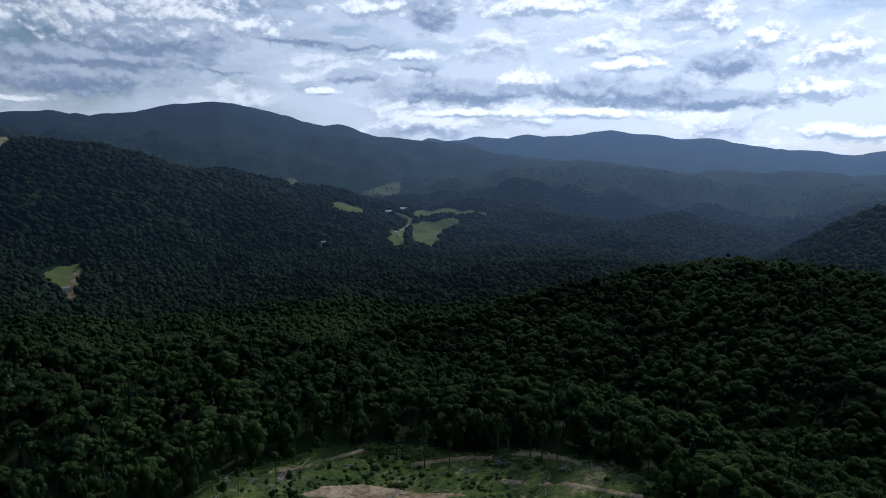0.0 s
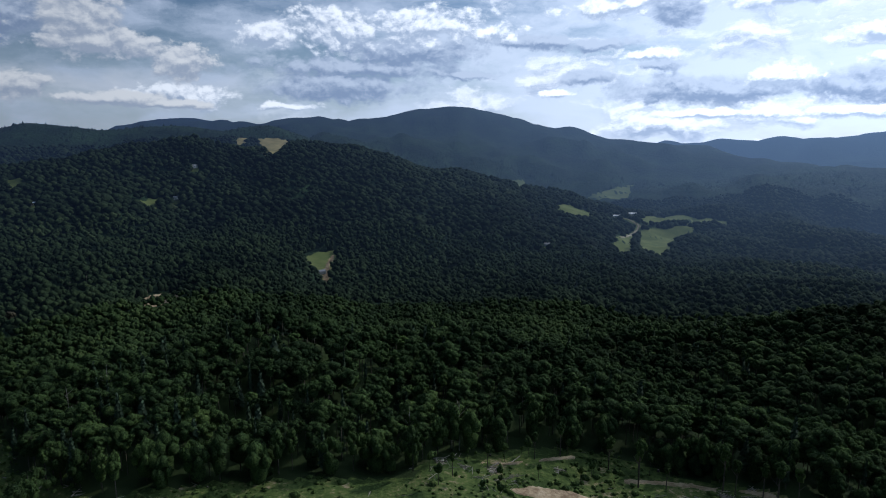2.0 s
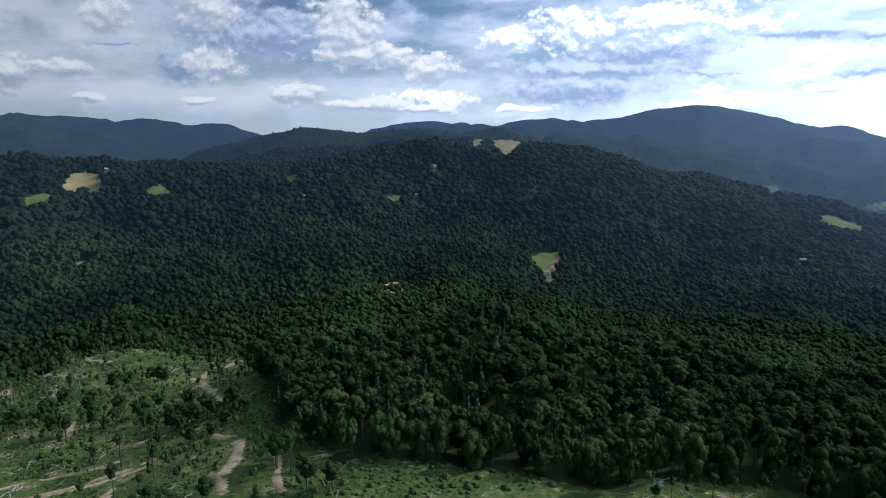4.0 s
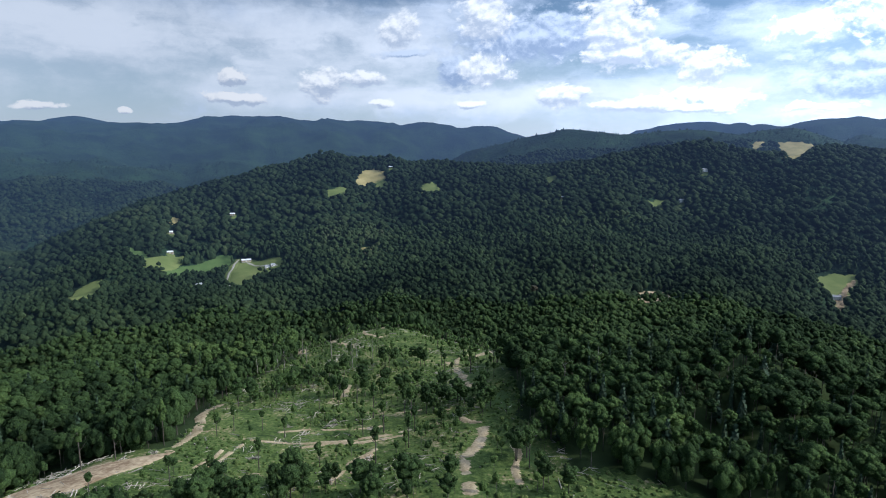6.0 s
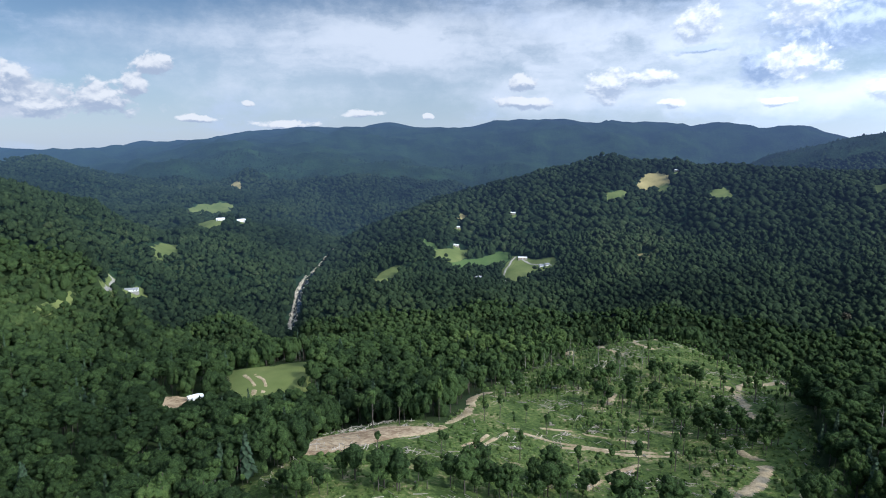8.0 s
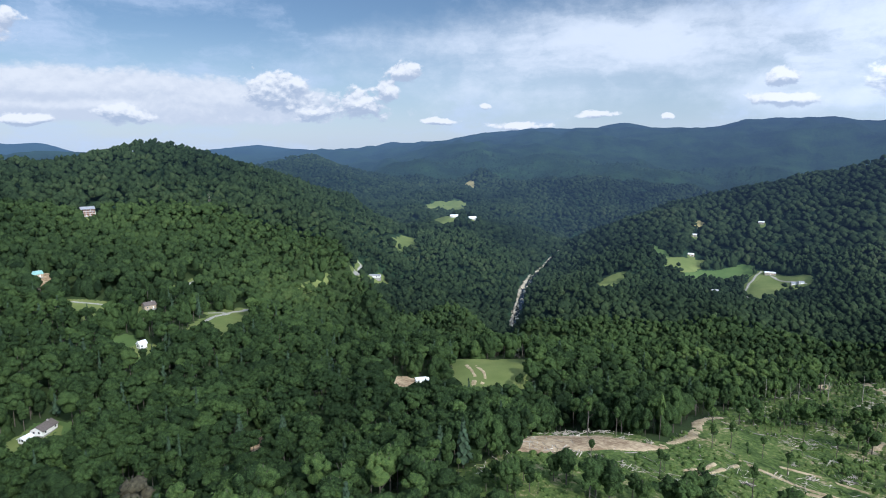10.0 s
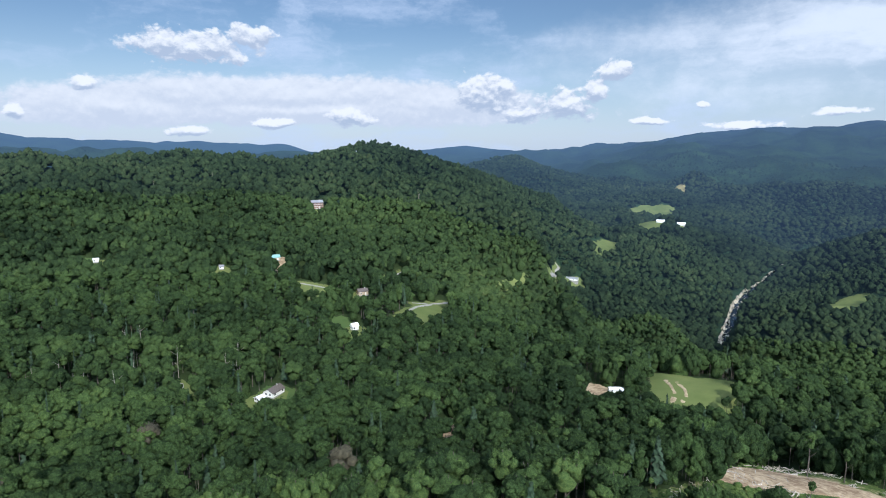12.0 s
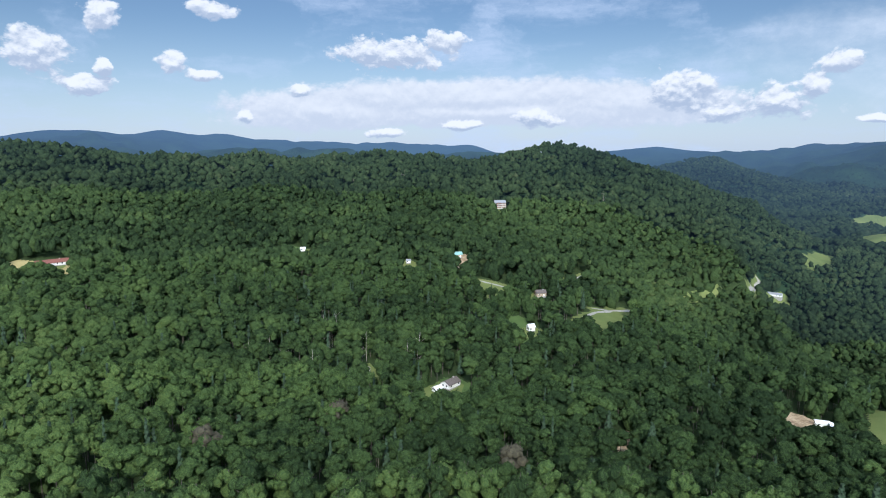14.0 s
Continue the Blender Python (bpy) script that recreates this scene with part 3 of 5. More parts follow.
plot('brush_patch', GRASS_BRIGHT, 'lush bright green brush on logged ground', [(-297, 156), (-293, 164), (-269, 166), (-238, 151), (-251, 149), (-263, 144)], 1.5)
plot('brush_patch', GRASS_BRIGHT, 'lush bright green brush on logged ground', [(-225, 142), (-220, 150), (-193, 142), (-191, 131), (-206, 131)], 1.5)
plot('brush_patch', GRASS_BRIGHT, 'lush bright green brush on logged ground', [(-229, 53), (-243, 72), (-230, 88), (-208, 84), (-211, 65)], 1.5)
strip('dirt_track', TRACK, 'rutted pale dirt logging track', [(-189, 99), (-205, 105), (-218, 112), (-226, 123), (-239, 131), (-252, 133), (-261, 132)], 3.0)
strip('dirt_track', TRACK, 'rutted pale dirt logging track', [(-195, 124), (-209, 132), (-221, 138)], 1.8)
strip('dirt_track', TRACK, 'rutted pale dirt logging track', [(-290, 34), (-279, 54), (-274, 75), (-270, 95), (-270, 107)], 1.6)
strip('dirt_track', TRACK, 'rutted pale dirt logging track', [(-253, 8), (-273, 21), (-285, 29)], 1.3)
strip('dirt_track', TRACK, 'rutted pale dirt logging track', [(-229, 56), (-246, 70), (-255, 84)], 1.6)
strip('dirt_track', TRACK, 'rutted pale dirt logging track', [(-11, 235), (11, 239), (32, 239), (49, 230), (61, 222)], 1.8)
strip('dirt_track', TRACK, 'rutted pale dirt logging track', [(24, 220), (46, 213), (60, 204), (69, 199)], 1.8)
strip('dirt_track', TRACK, 'rutted pale dirt logging track', [(-67, 223), (-51, 230), (-34, 243)], 1.2)
plot('field', HAY, 'ripe yellow hay field on a hilltop', [(-1458, 436), (-1517, 477), (-1525, 504), (-1483, 528), (-1435, 507), (-1436, 483), (-1428, 461), (-1426, 435)], 4)
plot('field', GRASS, 'green corner below a hay field', [(-1450, 471), (-1455, 496), (-1444, 513), (-1382, 496), (-1391, 477), (-1408, 468)], 4)
plot('field', GRASS, 'small grassy clearing in the woods', [(-1383, 345), (-1404, 365), (-1415, 393), (-1405, 409), (-1360, 391), (-1353, 365), (-1362, 345)], 4)
plot('field', GRASS, 'small grassy clearing in the woods', [(-1332, 554), (-1346, 571), (-1355, 597), (-1322, 602), (-1288, 588), (-1288, 563), (-1296, 546)], 4)
plot('field', GRASS, 'small grassy clearing in the woods', [(-1227, 827), (-1250, 852), (-1248, 884), (-1197, 845), (-1179, 814)], 4)
plot('field', GRASS_BRIGHT, 'lush bright green hillside pasture', [(-1124, 0), (-1175, 29), (-1208, 63), (-1235, 99), (-1230, 127), (-1193, 118), (-1167, 94), (-1152, 66), (-1141, 39), (-1114, 22)], 3)
plot('yard', GRASS, 'worn grassy yard round a farmhouse', [(-1127, 104), (-1186, 126), (-1205, 141), (-1153, 204), (-1138, 207), (-1105, 186), (-1096, 154), (-1056, 134), (-1022, 109)], 3)
strip('gravel_lane', GRAVEL, 'pale curved drive to a farmhouse', [(-1203, 132), (-1188, 123), (-1148, 107), (-1111, 99), (-1065, 103), (-1039, 115)], 2.3)
strip('gravel_lane', GRAVEL, 'pale curved drive to a farmhouse', [(-1188, 145), (-1153, 167), (-1133, 191)], 2)
plot('field', GRASS_BRIGHT, 'small grassy clearing in the woods', [(-1260, -69), (-1267, -56), (-1257, -40), (-1227, -22), (-1162, -24), (-1166, -42)], 3)
plot('field', GRASS, 'olive pasture beside a farmhouse', [(-1173, -29), (-1217, 2), (-1241, 37), (-1198, 39), (-1133, 8), (-1127, -23)], 3)
plot('field', GRASS, 'pale green sloping pasture above the gorge', [(-1046, -130), (-1071, -121), (-1084, -104), (-1083, -86), (-1022, -83), (-985, -95), (-951, -113)], 3)
plot('field', HAY, 'small grassy clearing in the woods', [(-1411, 20), (-1429, 30), (-1424, 43), (-1382, 38), (-1380, 26)], 4)
plot('field', HAY, 'small grassy clearing in the woods', [(-1107, 341), (-1110, 363), (-1087, 371), (-1056, 345), (-1068, 333)], 3)
plot('field', GRASS, 'small grassy clearing in the woods', [(-999, 931), (-1014, 969), (-1005, 997), (-976, 963), (-977, 922)], 4)
plot('field', HAY, 'tan hilltop hay field', [(-1400, 1845), (-1377, 1879), (-1316, 1910), (-963, 1395), (-923, 1290), (-938, 1264), (-1333, 1772)], 5)
plot('field', HAY, 'tan hilltop hay field', [(-1431, 1761), (-1449, 1805), (-1429, 1824), (-1387, 1766), (-1393, 1730)], 5)
plot('clearing', GRASS, 'rough clearing on a dark wooded slope', [(-619, 926), (-619, 971), (-594, 1002), (-565, 962), (-551, 913), (-520, 854), (-526, 840), (-567, 888), (-585, 892)], 3)
plot('dirt_bank', DIRT, 'bare dirt in a slope clearing', [(-558, 885), (-580, 944), (-592, 980), (-583, 979), (-552, 912), (-523, 856), (-524, 844)], 2)
plot('dirt_bank', DIRT, 'bare dirt strip in thinned woods', [(-677, 610), (-675, 642), (-657, 673), (-608, 619), (-640, 598)], 2)
plot('field', GRASS, 'bright green valley field beside a farm road', [(-87, 1676), (-50, 1713), (45, 1755), (45, 1699), (7, 1607), (-4, 1507), (-24, 1340), (-43, 1401), (-72, 1383)], 5)
plot('field', GRASS, 'pale green valley field beside a farm road', [(-133, 1378), (-120, 1533), (-99, 1641), (-83, 1368), (-101, 1306)], 5)
plot('field', GRASS, 'narrow pale strip field', [(-97, 1770), (-27, 2008), (67, 1961), (142, 1943), (131, 1863), (62, 1787), (5, 1784), (-79, 1716)], 5)
strip('gravel_lane', GRAVEL, 'pale winding farm road', [(-143, 1748), (-116, 1731), (-89, 1704), (-97, 1657), (-121, 1514)], 4)
plot('field', GRASS, 'small grassy clearing in the woods', [(-640, 2458), (-608, 2539), (-566, 2433), (-398, 1665), (-419, 1673)], 5)
plot('field', GRASS, 'small grassy clearing in the woods', [(-297, 1605), (-280, 1659), (-208, 1682), (-200, 1567), (-244, 1531), (-276, 1540)], 5)
plot('field', GRASS, 'pale sloping pasture in the valley', [(-323, 2450), (-252, 2540), (-172, 2679), (-173, 2407), (-212, 2352), (-273, 2351)], 6)
plot('field', HAY, 'far tan field on a slope', [(-2117, -745), (-2132, -730), (-2093, -691), (-2039, -681), (-2051, -710)], 5)
plot('field', GRASS, 'broad dull green pasture on a far slope', [(-1643, -723), (-1725, -702), (-1789, -662), (-1785, -612), (-1645, -580), (-1660, -631), (-1510, -630)], 5)
plot('field', GRASS, 'pale pasture with farmhouses', [(-1410, -584), (-1481, -592), (-1326, -485), (-1261, -463), (-1229, -481), (-1228, -501)], 4)
plot('field', GRASS, 'small grassy clearing in the woods', [(-1033, -511), (-1112, -525), (-1131, -499), (-1034, -463), (-996, -472), (-991, -483)], 4)
strip('gravel_lane', GRAVEL, 'pale gravel lane through the woods', [(-843, -473), (-844, -468), (-824, -461), (-737, -420)], 2.5)
plot('lawn', GRASS, 'dry grass yard round a white house', [(-827, -457), (-873, -454), (-878, -434), (-849, -425), (-818, -427), (-801, -434)], 2)
plot('verge', GRASS, 'small grassy clearing in the woods', [(-608, -431), (-649, -431), (-685, -424), (-670, -419), (-624, -421), (-587, -414)], 3)
plot('lawn', GRASS_BRIGHT, 'green lawn below a hillside house', [(-522, -666), (-536, -664), (-541, -656), (-520, -630), (-504, -636)], 2)
strip('dirt_track', TRACK, 'rutted pale dirt logging track', [(-501, 101), (-762, 169), (-775, 193), (-772, 215), (-763, 238), (-534, 187)], 3)
strip('dirt_track', TRACK, 'rutted pale dirt logging track', [(-775, 180), (-512, 132), (-469, 137)], 2.6)
strip('dirt_track', TRACK, 'rutted pale dirt logging track', [(-762, 212), (-506, 160), (-484, 166)], 2.2)
strip('dirt_track', TRACK, 'rutted pale dirt logging track', [(-399, 190), (-379, 187), (-333, 169), (-304, 156)], 2.6)
strip('dirt_track', TRACK, 'rutted pale dirt logging track', [(-409, 215), (-432, 243), (-636, 372)], 2.4)
strip('dirt_track', TRACK, 'rutted pale dirt logging track', [(-273, 54), (-275, 66), (-267, 83), (-265, 103)], 1.9)
strip('dirt_track', TRACK, 'rutted pale dirt logging track', [(-239, 56), (-240, 66), (-247, 78)], 1.5)
strip('dirt_track', TRACK, 'rutted pale dirt logging track', [(-299, 48), (-298, 64), (-288, 84), (-284, 97)], 1.1)
strip('dirt_track', TRACK, 'rutted pale dirt logging track', [(-300, 112), (-294, 123), (-279, 133)], 1.2)
strip('dirt_track', TRACK, 'rutted pale dirt logging track', [(-260, 7), (-270, 15), (-281, 20)], 1.3)
strip('dirt_track', TRACK, 'rutted pale dirt logging track', [(-217, 135), (-208, 132), (-199, 125), (-186, 119)], 1.6)
strip('dirt_track', TRACK, 'rutted pale dirt logging track', [(-352, 96), (-366, 102), (-378, 107)], 2)
plot('lawn', GRASS_BRIGHT, 'green lawn round a white house', [(-194, -304), (-206, -311), (-215, -306), (-215, -295), (-192, -264), (-181, -266), (-174, -272)], 1.5)
plot('verge', GRASS, 'grassy verge of a gravel lane', [(-339, -462), (-352, -451), (-359, -430), (-331, -396), (-318, -407), (-313, -423)], 2)
strip('gravel_lane', GRAVEL, 'pale gravel lane through the woods', [(-340, -452), (-346, -439), (-354, -424)], 1.8)
plot('verge', GRASS, 'tan dry grass by a lane junction', [(-394, -365), (-426, -371), (-461, -375), (-392, -324), (-356, -307), (-340, -306), (-345, -319)], 2)
strip('gravel_lane', GRAVEL, 'pale gravel lane through the woods', [(-345, -341), (-363, -345), (-383, -353), (-410, -360), (-454, -371)], 1.8)
strip('gravel_lane', GRAVEL, 'pale gravel lane through the woods', [(-396, -366), (-404, -364), (-412, -362)], 1.5)
strip('gravel_lane', GRAVEL, 'pale gravel lane through the woods', [(-421, -428), (-443, -435), (-469, -445)], 1.8)
plot('verge', GRASS_BRIGHT, 'small grassy clearing in the woods', [(-304, -376), (-317, -375), (-322, -363), (-289, -319), (-285, -328), (-282, -340)], 2)
plot('yard', DIRT, 'raw orange dirt beside a house', [(-358, -522), (-376, -531), (-376, -518), (-345, -477), (-336, -480)], 2)
plot('verge', GRASS_BRIGHT, 'small grassy clearing in the woods', [(-214, -617), (-225, -622), (-231, -612), (-212, -562), (-204, -559), (-201, -570)], 2)
plot('field', HAY, 'tan hay field by a long farm building', [(30, -650), (18, -653), (4, -638), (-20, -621), (-17, -551), (6, -563), (26, -588)], 3)
strip('gravel_lane', GRAVEL, 'pale gravel lane through the woods', [(-167, -339), (-164, -331), (-161, -323)], 2)
plot('verge', GRASS_BRIGHT, 'small grassy clearing in the woods', [(-189, -393), (-196, -394), (-200, -389), (-183, -358), (-176, -359)], 2)
plot('yard', DIRT, 'bare brown patch among trees', [(-223, -188), (-229, -187), (-231, -180), (-206, -162), (-199, -165)], 1.5)
plot('meadow', GRASS, 'mown green hay meadow among the woods', [(-419, -157), (-417, -145), (-414, -120), (-445, -104), (-379, -88), (-366, -96), (-350, -102), (-336, -107), (-324, -112), (-344, -127)], 2)
strip('dirt_track', TRACK, 'curving pale farm track in a meadow', [(-395, -137), (-386, -130), (-375, -124), (-363, -121)], 1.5)
strip('dirt_track', TRACK, 'curving brown worn track in a meadow', [(-394, -129), (-385, -121), (-375, -117), (-367, -116)], 1.4)
plot('yard', DIRT, 'brown bare yard beside sheds', [(-361, -178), (-369, -173), (-366, -163), (-296, -134), (-293, -140)], 1.5)
RIVER = [(-879, -230), (-935, -241), (-996, -251), (-1074, -264), (-1165, -270), (-1365, -256), (-1431, -250)]

HOUSE_SPOTS = [(-202, -298), (-532, -666), (-849, -450), (-361, -521), (-367, -400), (-225, -603), (-306, -527), (-7, -614), (-307, -344), (-191, -296), (-360, -157), (-361, -151), (-1318, -490), (-1343, -454)]
FARM_SPOTS = [(-1193, 145), (-1138, 174), (-1136, 184), (-1241, 16), (-1345, 20), (-1058, 52), (-1109, 799), (-1378, 144), (-115, 1792), (-154, 1733), (-245, 1250), (-556, 889), (-975, 1007), (-1029, 1125), (-1489, 543)]
CAR_SPOTS = [(-193, -294)]
CLUMP_SPOTS = [(-284, 125), (-285, 134), (-305, 125), (-266, 128), (-210, 62), (-207, 71), (-201, 80), (-198, 90), (-221, 25), (-222, 36), (-219, 12), (-219, 46), (-254, 142), (-179, 126), (-353, 98), (-373, 80), (-357, 121), (-333, 131), (-360, 43), (-372, 60), (-387, 76), (-397, 102), (-398, 120), (-401, 145), (-402, 167), (-309, 147), (-278, 142), (-229, 150), (-214, 153), (-202, 137), (-432, 206), (-408, 212), (-203, -39), (-205, -27), (-209, -15), (-207, -3), (-214, 10), (-219, 23), (-221, 37), (-199, -50), (-200, -62), (-227, 53)]
EDGE_TREES = [(-7, 232), (3, 233), (27, 236), (36, 234), (40, 229), (46, 229), (-39, 242), (-48, 234), (-73, 204), (-19, 240), (23, 238), (4, 244), (-64, 220)]
SNAG_SPOTS = [(-157, -376), (-184, -335), (-115, -332), (-394, -849), (-459, -794), (-655, -589), (-199, -944), (-203, -327), (-156, -375), (-96, -364), (-422, 134), (-457, 90), (-440, 65), (-243, 193), (-81, 226), (-711, 565), (-659, 610), (-743, 607)]
BROWN_TREES = [(-105, -244), (-43, -220), (-137, -162), (-742, 490)]
SLASH_SPOTS = [(-243, 60), (-231, 55), (-299, 75), (-283, 92), (-292, 59), (-306, 54), (-289, -9), (-288, -21), (-263, 18), (-369, 141), (-408, 207), (-767, 181), (25, 234), (11, 228), (-37, 230), (-61, 219), (68, 214), (48, 223), (-81, 212), (-72, 214), (-306, 78), (-265, 31), (-245, 77), (-248, -27)]

# ---- building words ----
def mesh_object(name, verts, faces, mats, mat_index=None, parent=None, smooth=False, tint=None):
    """One mesh from arrays: verts (n, 3) and triangles (m, 3)."""
    me = bpy.data.meshes.new(name)
    verts, faces = np.asarray(verts, np.float32), np.asarray(faces, np.int32)
    me.vertices.add(len(verts))
    me.vertices.foreach_set("co", verts.ravel())
    me.loops.add(faces.size)
    me.loops.foreach_set("vertex_index", faces.ravel())
    me.polygons.add(len(faces))
    me.polygons.foreach_set("loop_start", np.arange(0, faces.size, faces.shape[1], dtype=np.int32))
    me.polygons.foreach_set("loop_total", np.full(len(faces), faces.shape[1], np.int32))
    for m in mats:
        me.materials.append(m)
    if mat_index is not None:
        me.polygons.foreach_set("material_index", np.asarray(mat_index, np.int32))
    me.polygons.foreach_set("use_smooth", np.full(len(faces), smooth, bool))
    me.update(calc_edges=True)
    me.validate()
    if tint is not None:
        at = me.attributes.new("tint", "FLOAT", "POINT")
        at.data.foreach_set("value", np.asarray(tint, np.float32))
    ob = new(name, me)
    if parent is not None:
        ob.parent = parent
    return ob


def part(name, bm, mat, parent, label=""):
    me = bpy.data.meshes.new(name)
    bm.to_mesh(me)
    bm.free()
    me.materials.append(mat)
    ob = new(name, me)
    ob.parent = parent
    return tagged(ob, label)


def polar(az, r):
    return -math.sin(radians(az)) * r, math.cos(radians(az)) * r


# ---- ground and far mountains ----
def land_sheet(name, j0, j1, mat, closed):
    idx = np.arange((NR + 1) * NA).reshape(NR + 1, NA)[j0:j1 + 1] - j0 * NA
    a, b = idx[:-1], idx[1:]
    quads = np.stack([a, np.roll(a, -1, 1), np.roll(b, -1, 1), b], -1).reshape(-1, 4)
    v = np.stack([LAND_X[j0:j1 + 1, :NA], LAND_Y[j0:j1 + 1, :NA], LAND_Z[j0:j1 + 1, :NA]], -1).reshape(-1, 3)
    ob = mesh_object(name, v, quads, [mat], smooth=True)
    if closed:  # the small hole under the lookout
        bm = bmesh.new()
        bm.from_mesh(ob.data)
        bmesh.ops.contextual_create(bm, geom=[e for e in bm.edges if e.is_boundary and e.verts[0].co.length < 60])
        bm.to_mesh(ob.data)
        bm.free()
    return ob


SPLIT = int(np.searchsorted(LR, math.log(850)))
tagged(land_sheet("ground", 0, SPLIT, FLOOR, True), "dark green forest floor on steep hills", "ground", kind="structure")
tagged(land_sheet("backdrop", SPLIT, NR, FAR_LAND, False), "distant wooded ridges fading into painted blue haze", "mountains", kind="structure")


# ---- trees ----
_t = (1 + 5 ** 0.5) / 2
ICO_V = np.array([(-1, _t, 0), (1, _t, 0), (-1, -_t, 0), (1, -_t, 0), (0, -1, _t), (0, 1, _t), (0, -1, -_t), (0, 1, -_t), (_t, 0, -1), (_t, 0, 1), (-_t, 0, -1), (-_t, 0, 1)]) / math.sqrt(1 + _t * _t)
ICO_F = np.array([(0, 11, 5), (0, 5, 1), (0, 1, 7), (0, 7, 10), (0, 10, 11), (1, 5, 9), (5, 11, 4), (11, 10, 2), (10, 7, 6), (7, 1, 8), (3, 9, 4), (3, 4, 2), (3, 2, 6), (3, 6, 8), (3, 8, 9), (4, 9, 5), (2, 4, 11), (6, 2, 10), (8, 6, 7), (9, 8, 1)])


def lump(g, c, r, squash=0.8, jitter=0.22):
    a = g.uniform(0, math.tau)
    m = np.array([[math.cos(a), -math.sin(a), 0], [math.sin(a), math.cos(a), 0], [0, 0, 1]])
    v = (ICO_V @ m.T) * (1 + g.uniform(-jitter, jitter, (12, 1))) * r
    v[:, 2] *= squash
    return v + c, ICO_F


def leaves(g, c, r, count, size):
    """Leaf sprays on the outer side of a lobe."""
    d = g.normal(size=(count, 3))
    d[:, 2] = d[:, 2] * 0.8 + 0.35
    d /= np.linalg.norm(d, axis=1, keepdims=True)
    nrm = d + g.normal(size=(count, 3)) * 0.3
    nrm /= np.linalg.norm(nrm, axis=1, keepdims=True)
    u = np.cross(nrm, g.normal(size=(count, 3)))
    u /= np.linalg.norm(u, axis=1, keepdims=True)
    w = np.cross(nrm, u)
    p = c + d * (1, 1, 0.88) * r * g.uniform(0.9, 1.14, (count, 1))
    s = size * g.uniform(0.6, 1.35, (count, 1))
    v = np.stack([p - u * s, p - w * s * 0.7 + nrm * s * 0.15, p + u * s, p + w * s * 0.7 + nrm * s * 0.15], 1).reshape(-1, 3)
    b = np.arange(count)[:, None] * 4
    return v, np.concatenate([b + [0, 1, 2], b + [0, 2, 3]])


def gather(bits):
    vs, fs, k = [], [], 0
    for v, f in bits:
        vs.append(v)
        fs.append(f + k)
        k += len(v)
    return np.concatenate(vs), np.concatenate(fs)


def dome(g, c, r, sides=5, rings=2, squash=0.85, jitter=0.16):
    """A rounded clump of foliage, open below, uneven in outline."""
    bits = []
    for k in range(rings):
        up = radians(-38 + 92 * k / rings)
        a = (np.arange(sides) + 0.5 * (k % 2)) * math.tau / sides + g.uniform(-0.25, 0.25, sides)
        q = 1 + g.uniform(-jitter, jitter, sides)
        bits.append(np.stack([np.cos(a) * math.cos(up) * q, np.sin(a) * math.cos(up) * q, np.full(sides, math.sin(up)) * q], 1))
    bits.append(np.array([[g.uniform(-0.15, 0.15), g.uniform(-0.15, 0.15), 1 + g.uniform(-jitter, jitter)]]))
    v = np.concatenate(bits) * (r, r, r * squash) + c
    f = []
    for k in range(rings - 1):
        for i in range(sides):
            j = (i + 1) % sides
            p, q = k * sides, (k + 1) * sides
            f += [(p + i, p + j, q + i), (p + j, q + j, q + i)] if k % 2 == 0 else [(p + i, p + j, q + j), (p + i, q + j, q + i)]
    top, p = len(v) - 1, (rings - 1) * sides
    f += [(p + i, p + (i + 1) % sides, top) for i in range(sides)]
    return v, np.array(f)


def lobed(g, lobes, spread, low, high):
    """Places and sizes of the lobes that make up a broad crown of unit radius."""
    turn = g.uniform(0, math.tau)
    for k in range(lobes):
        a, rr = turn + k * 2.4 + g.uniform(-0.4, 0.4), spread * math.sqrt((k + 0.15) / lobes)
        yield np.array([math.cos(a) * rr, math.sin(a) * rr, g.uniform(-0.25, 0.2) + 0.42 * (1 - rr / spread)]), g.uniform(low, high) * (1.12 - 0.3 * rr)


def crown_near(seed):
    """A broad crown, unit radius, of billowing lobes under leaf sprays, with gaps between."""
    g = np.random.RandomState(seed)
    bits = [dome(g, (0, 0, -0.55), 0.62, 6, 2, 0.9)]
    for c, r in lobed(g, 9, 0.74, 0.30, 0.46):
        bits.append(dome(g, c, r * 0.94, 6, 2, 0.85, 0.2))
        bits.append(leaves(g, c, r, 9, 0.095))
    return gather(bits)


def crown_mid(seed):
    g = np.random.RandomState(seed)
    bits = [dome(g, (0, 0, -0.4), 0.74, 5, 2, 0.9)]
    for c, r in lobed(g, 5, 0.66, 0.40, 0.56):
        bits.append(dome(g, c, r * 0.95, 5, 2, 0.85, 0.2))
        bits.append(leaves(g, c, r, 3, 0.13))
    return gather(bits)


def crown_far(seed):
    """A rounded crown of three lobes of unlike size."""
    g = np.random.RandomState(seed)
    bits = [dome(g, (0, 0, -0.12), 0.82, 5, 2, 0.95, 0.2)]
    for k in range(2):
        a = g.uniform(0, math.tau) + k * 2.6
        bits.append(dome(g, (0.48 * math.cos(a), 0.48 * math.sin(a), g.uniform(-0.1, 0.38)), g.uniform(0.42, 0.62), 4, 2, 0.9, 0.2))
    return gather(bits)


def crown_slope(seed):
    g = np.random.RandomState(seed)
    a = g.uniform(0, math.tau)
    return gather([dome(g, (0, 0, -0.1), 0.86, 5, 2, 0.95, 0.22), dome(g, (0.5 * math.cos(a), 0.5 * math.sin(a), g.uniform(-0.1, 0.4)), g.uniform(0.45, 0.65), 4, 2, 0.9, 0.2)])


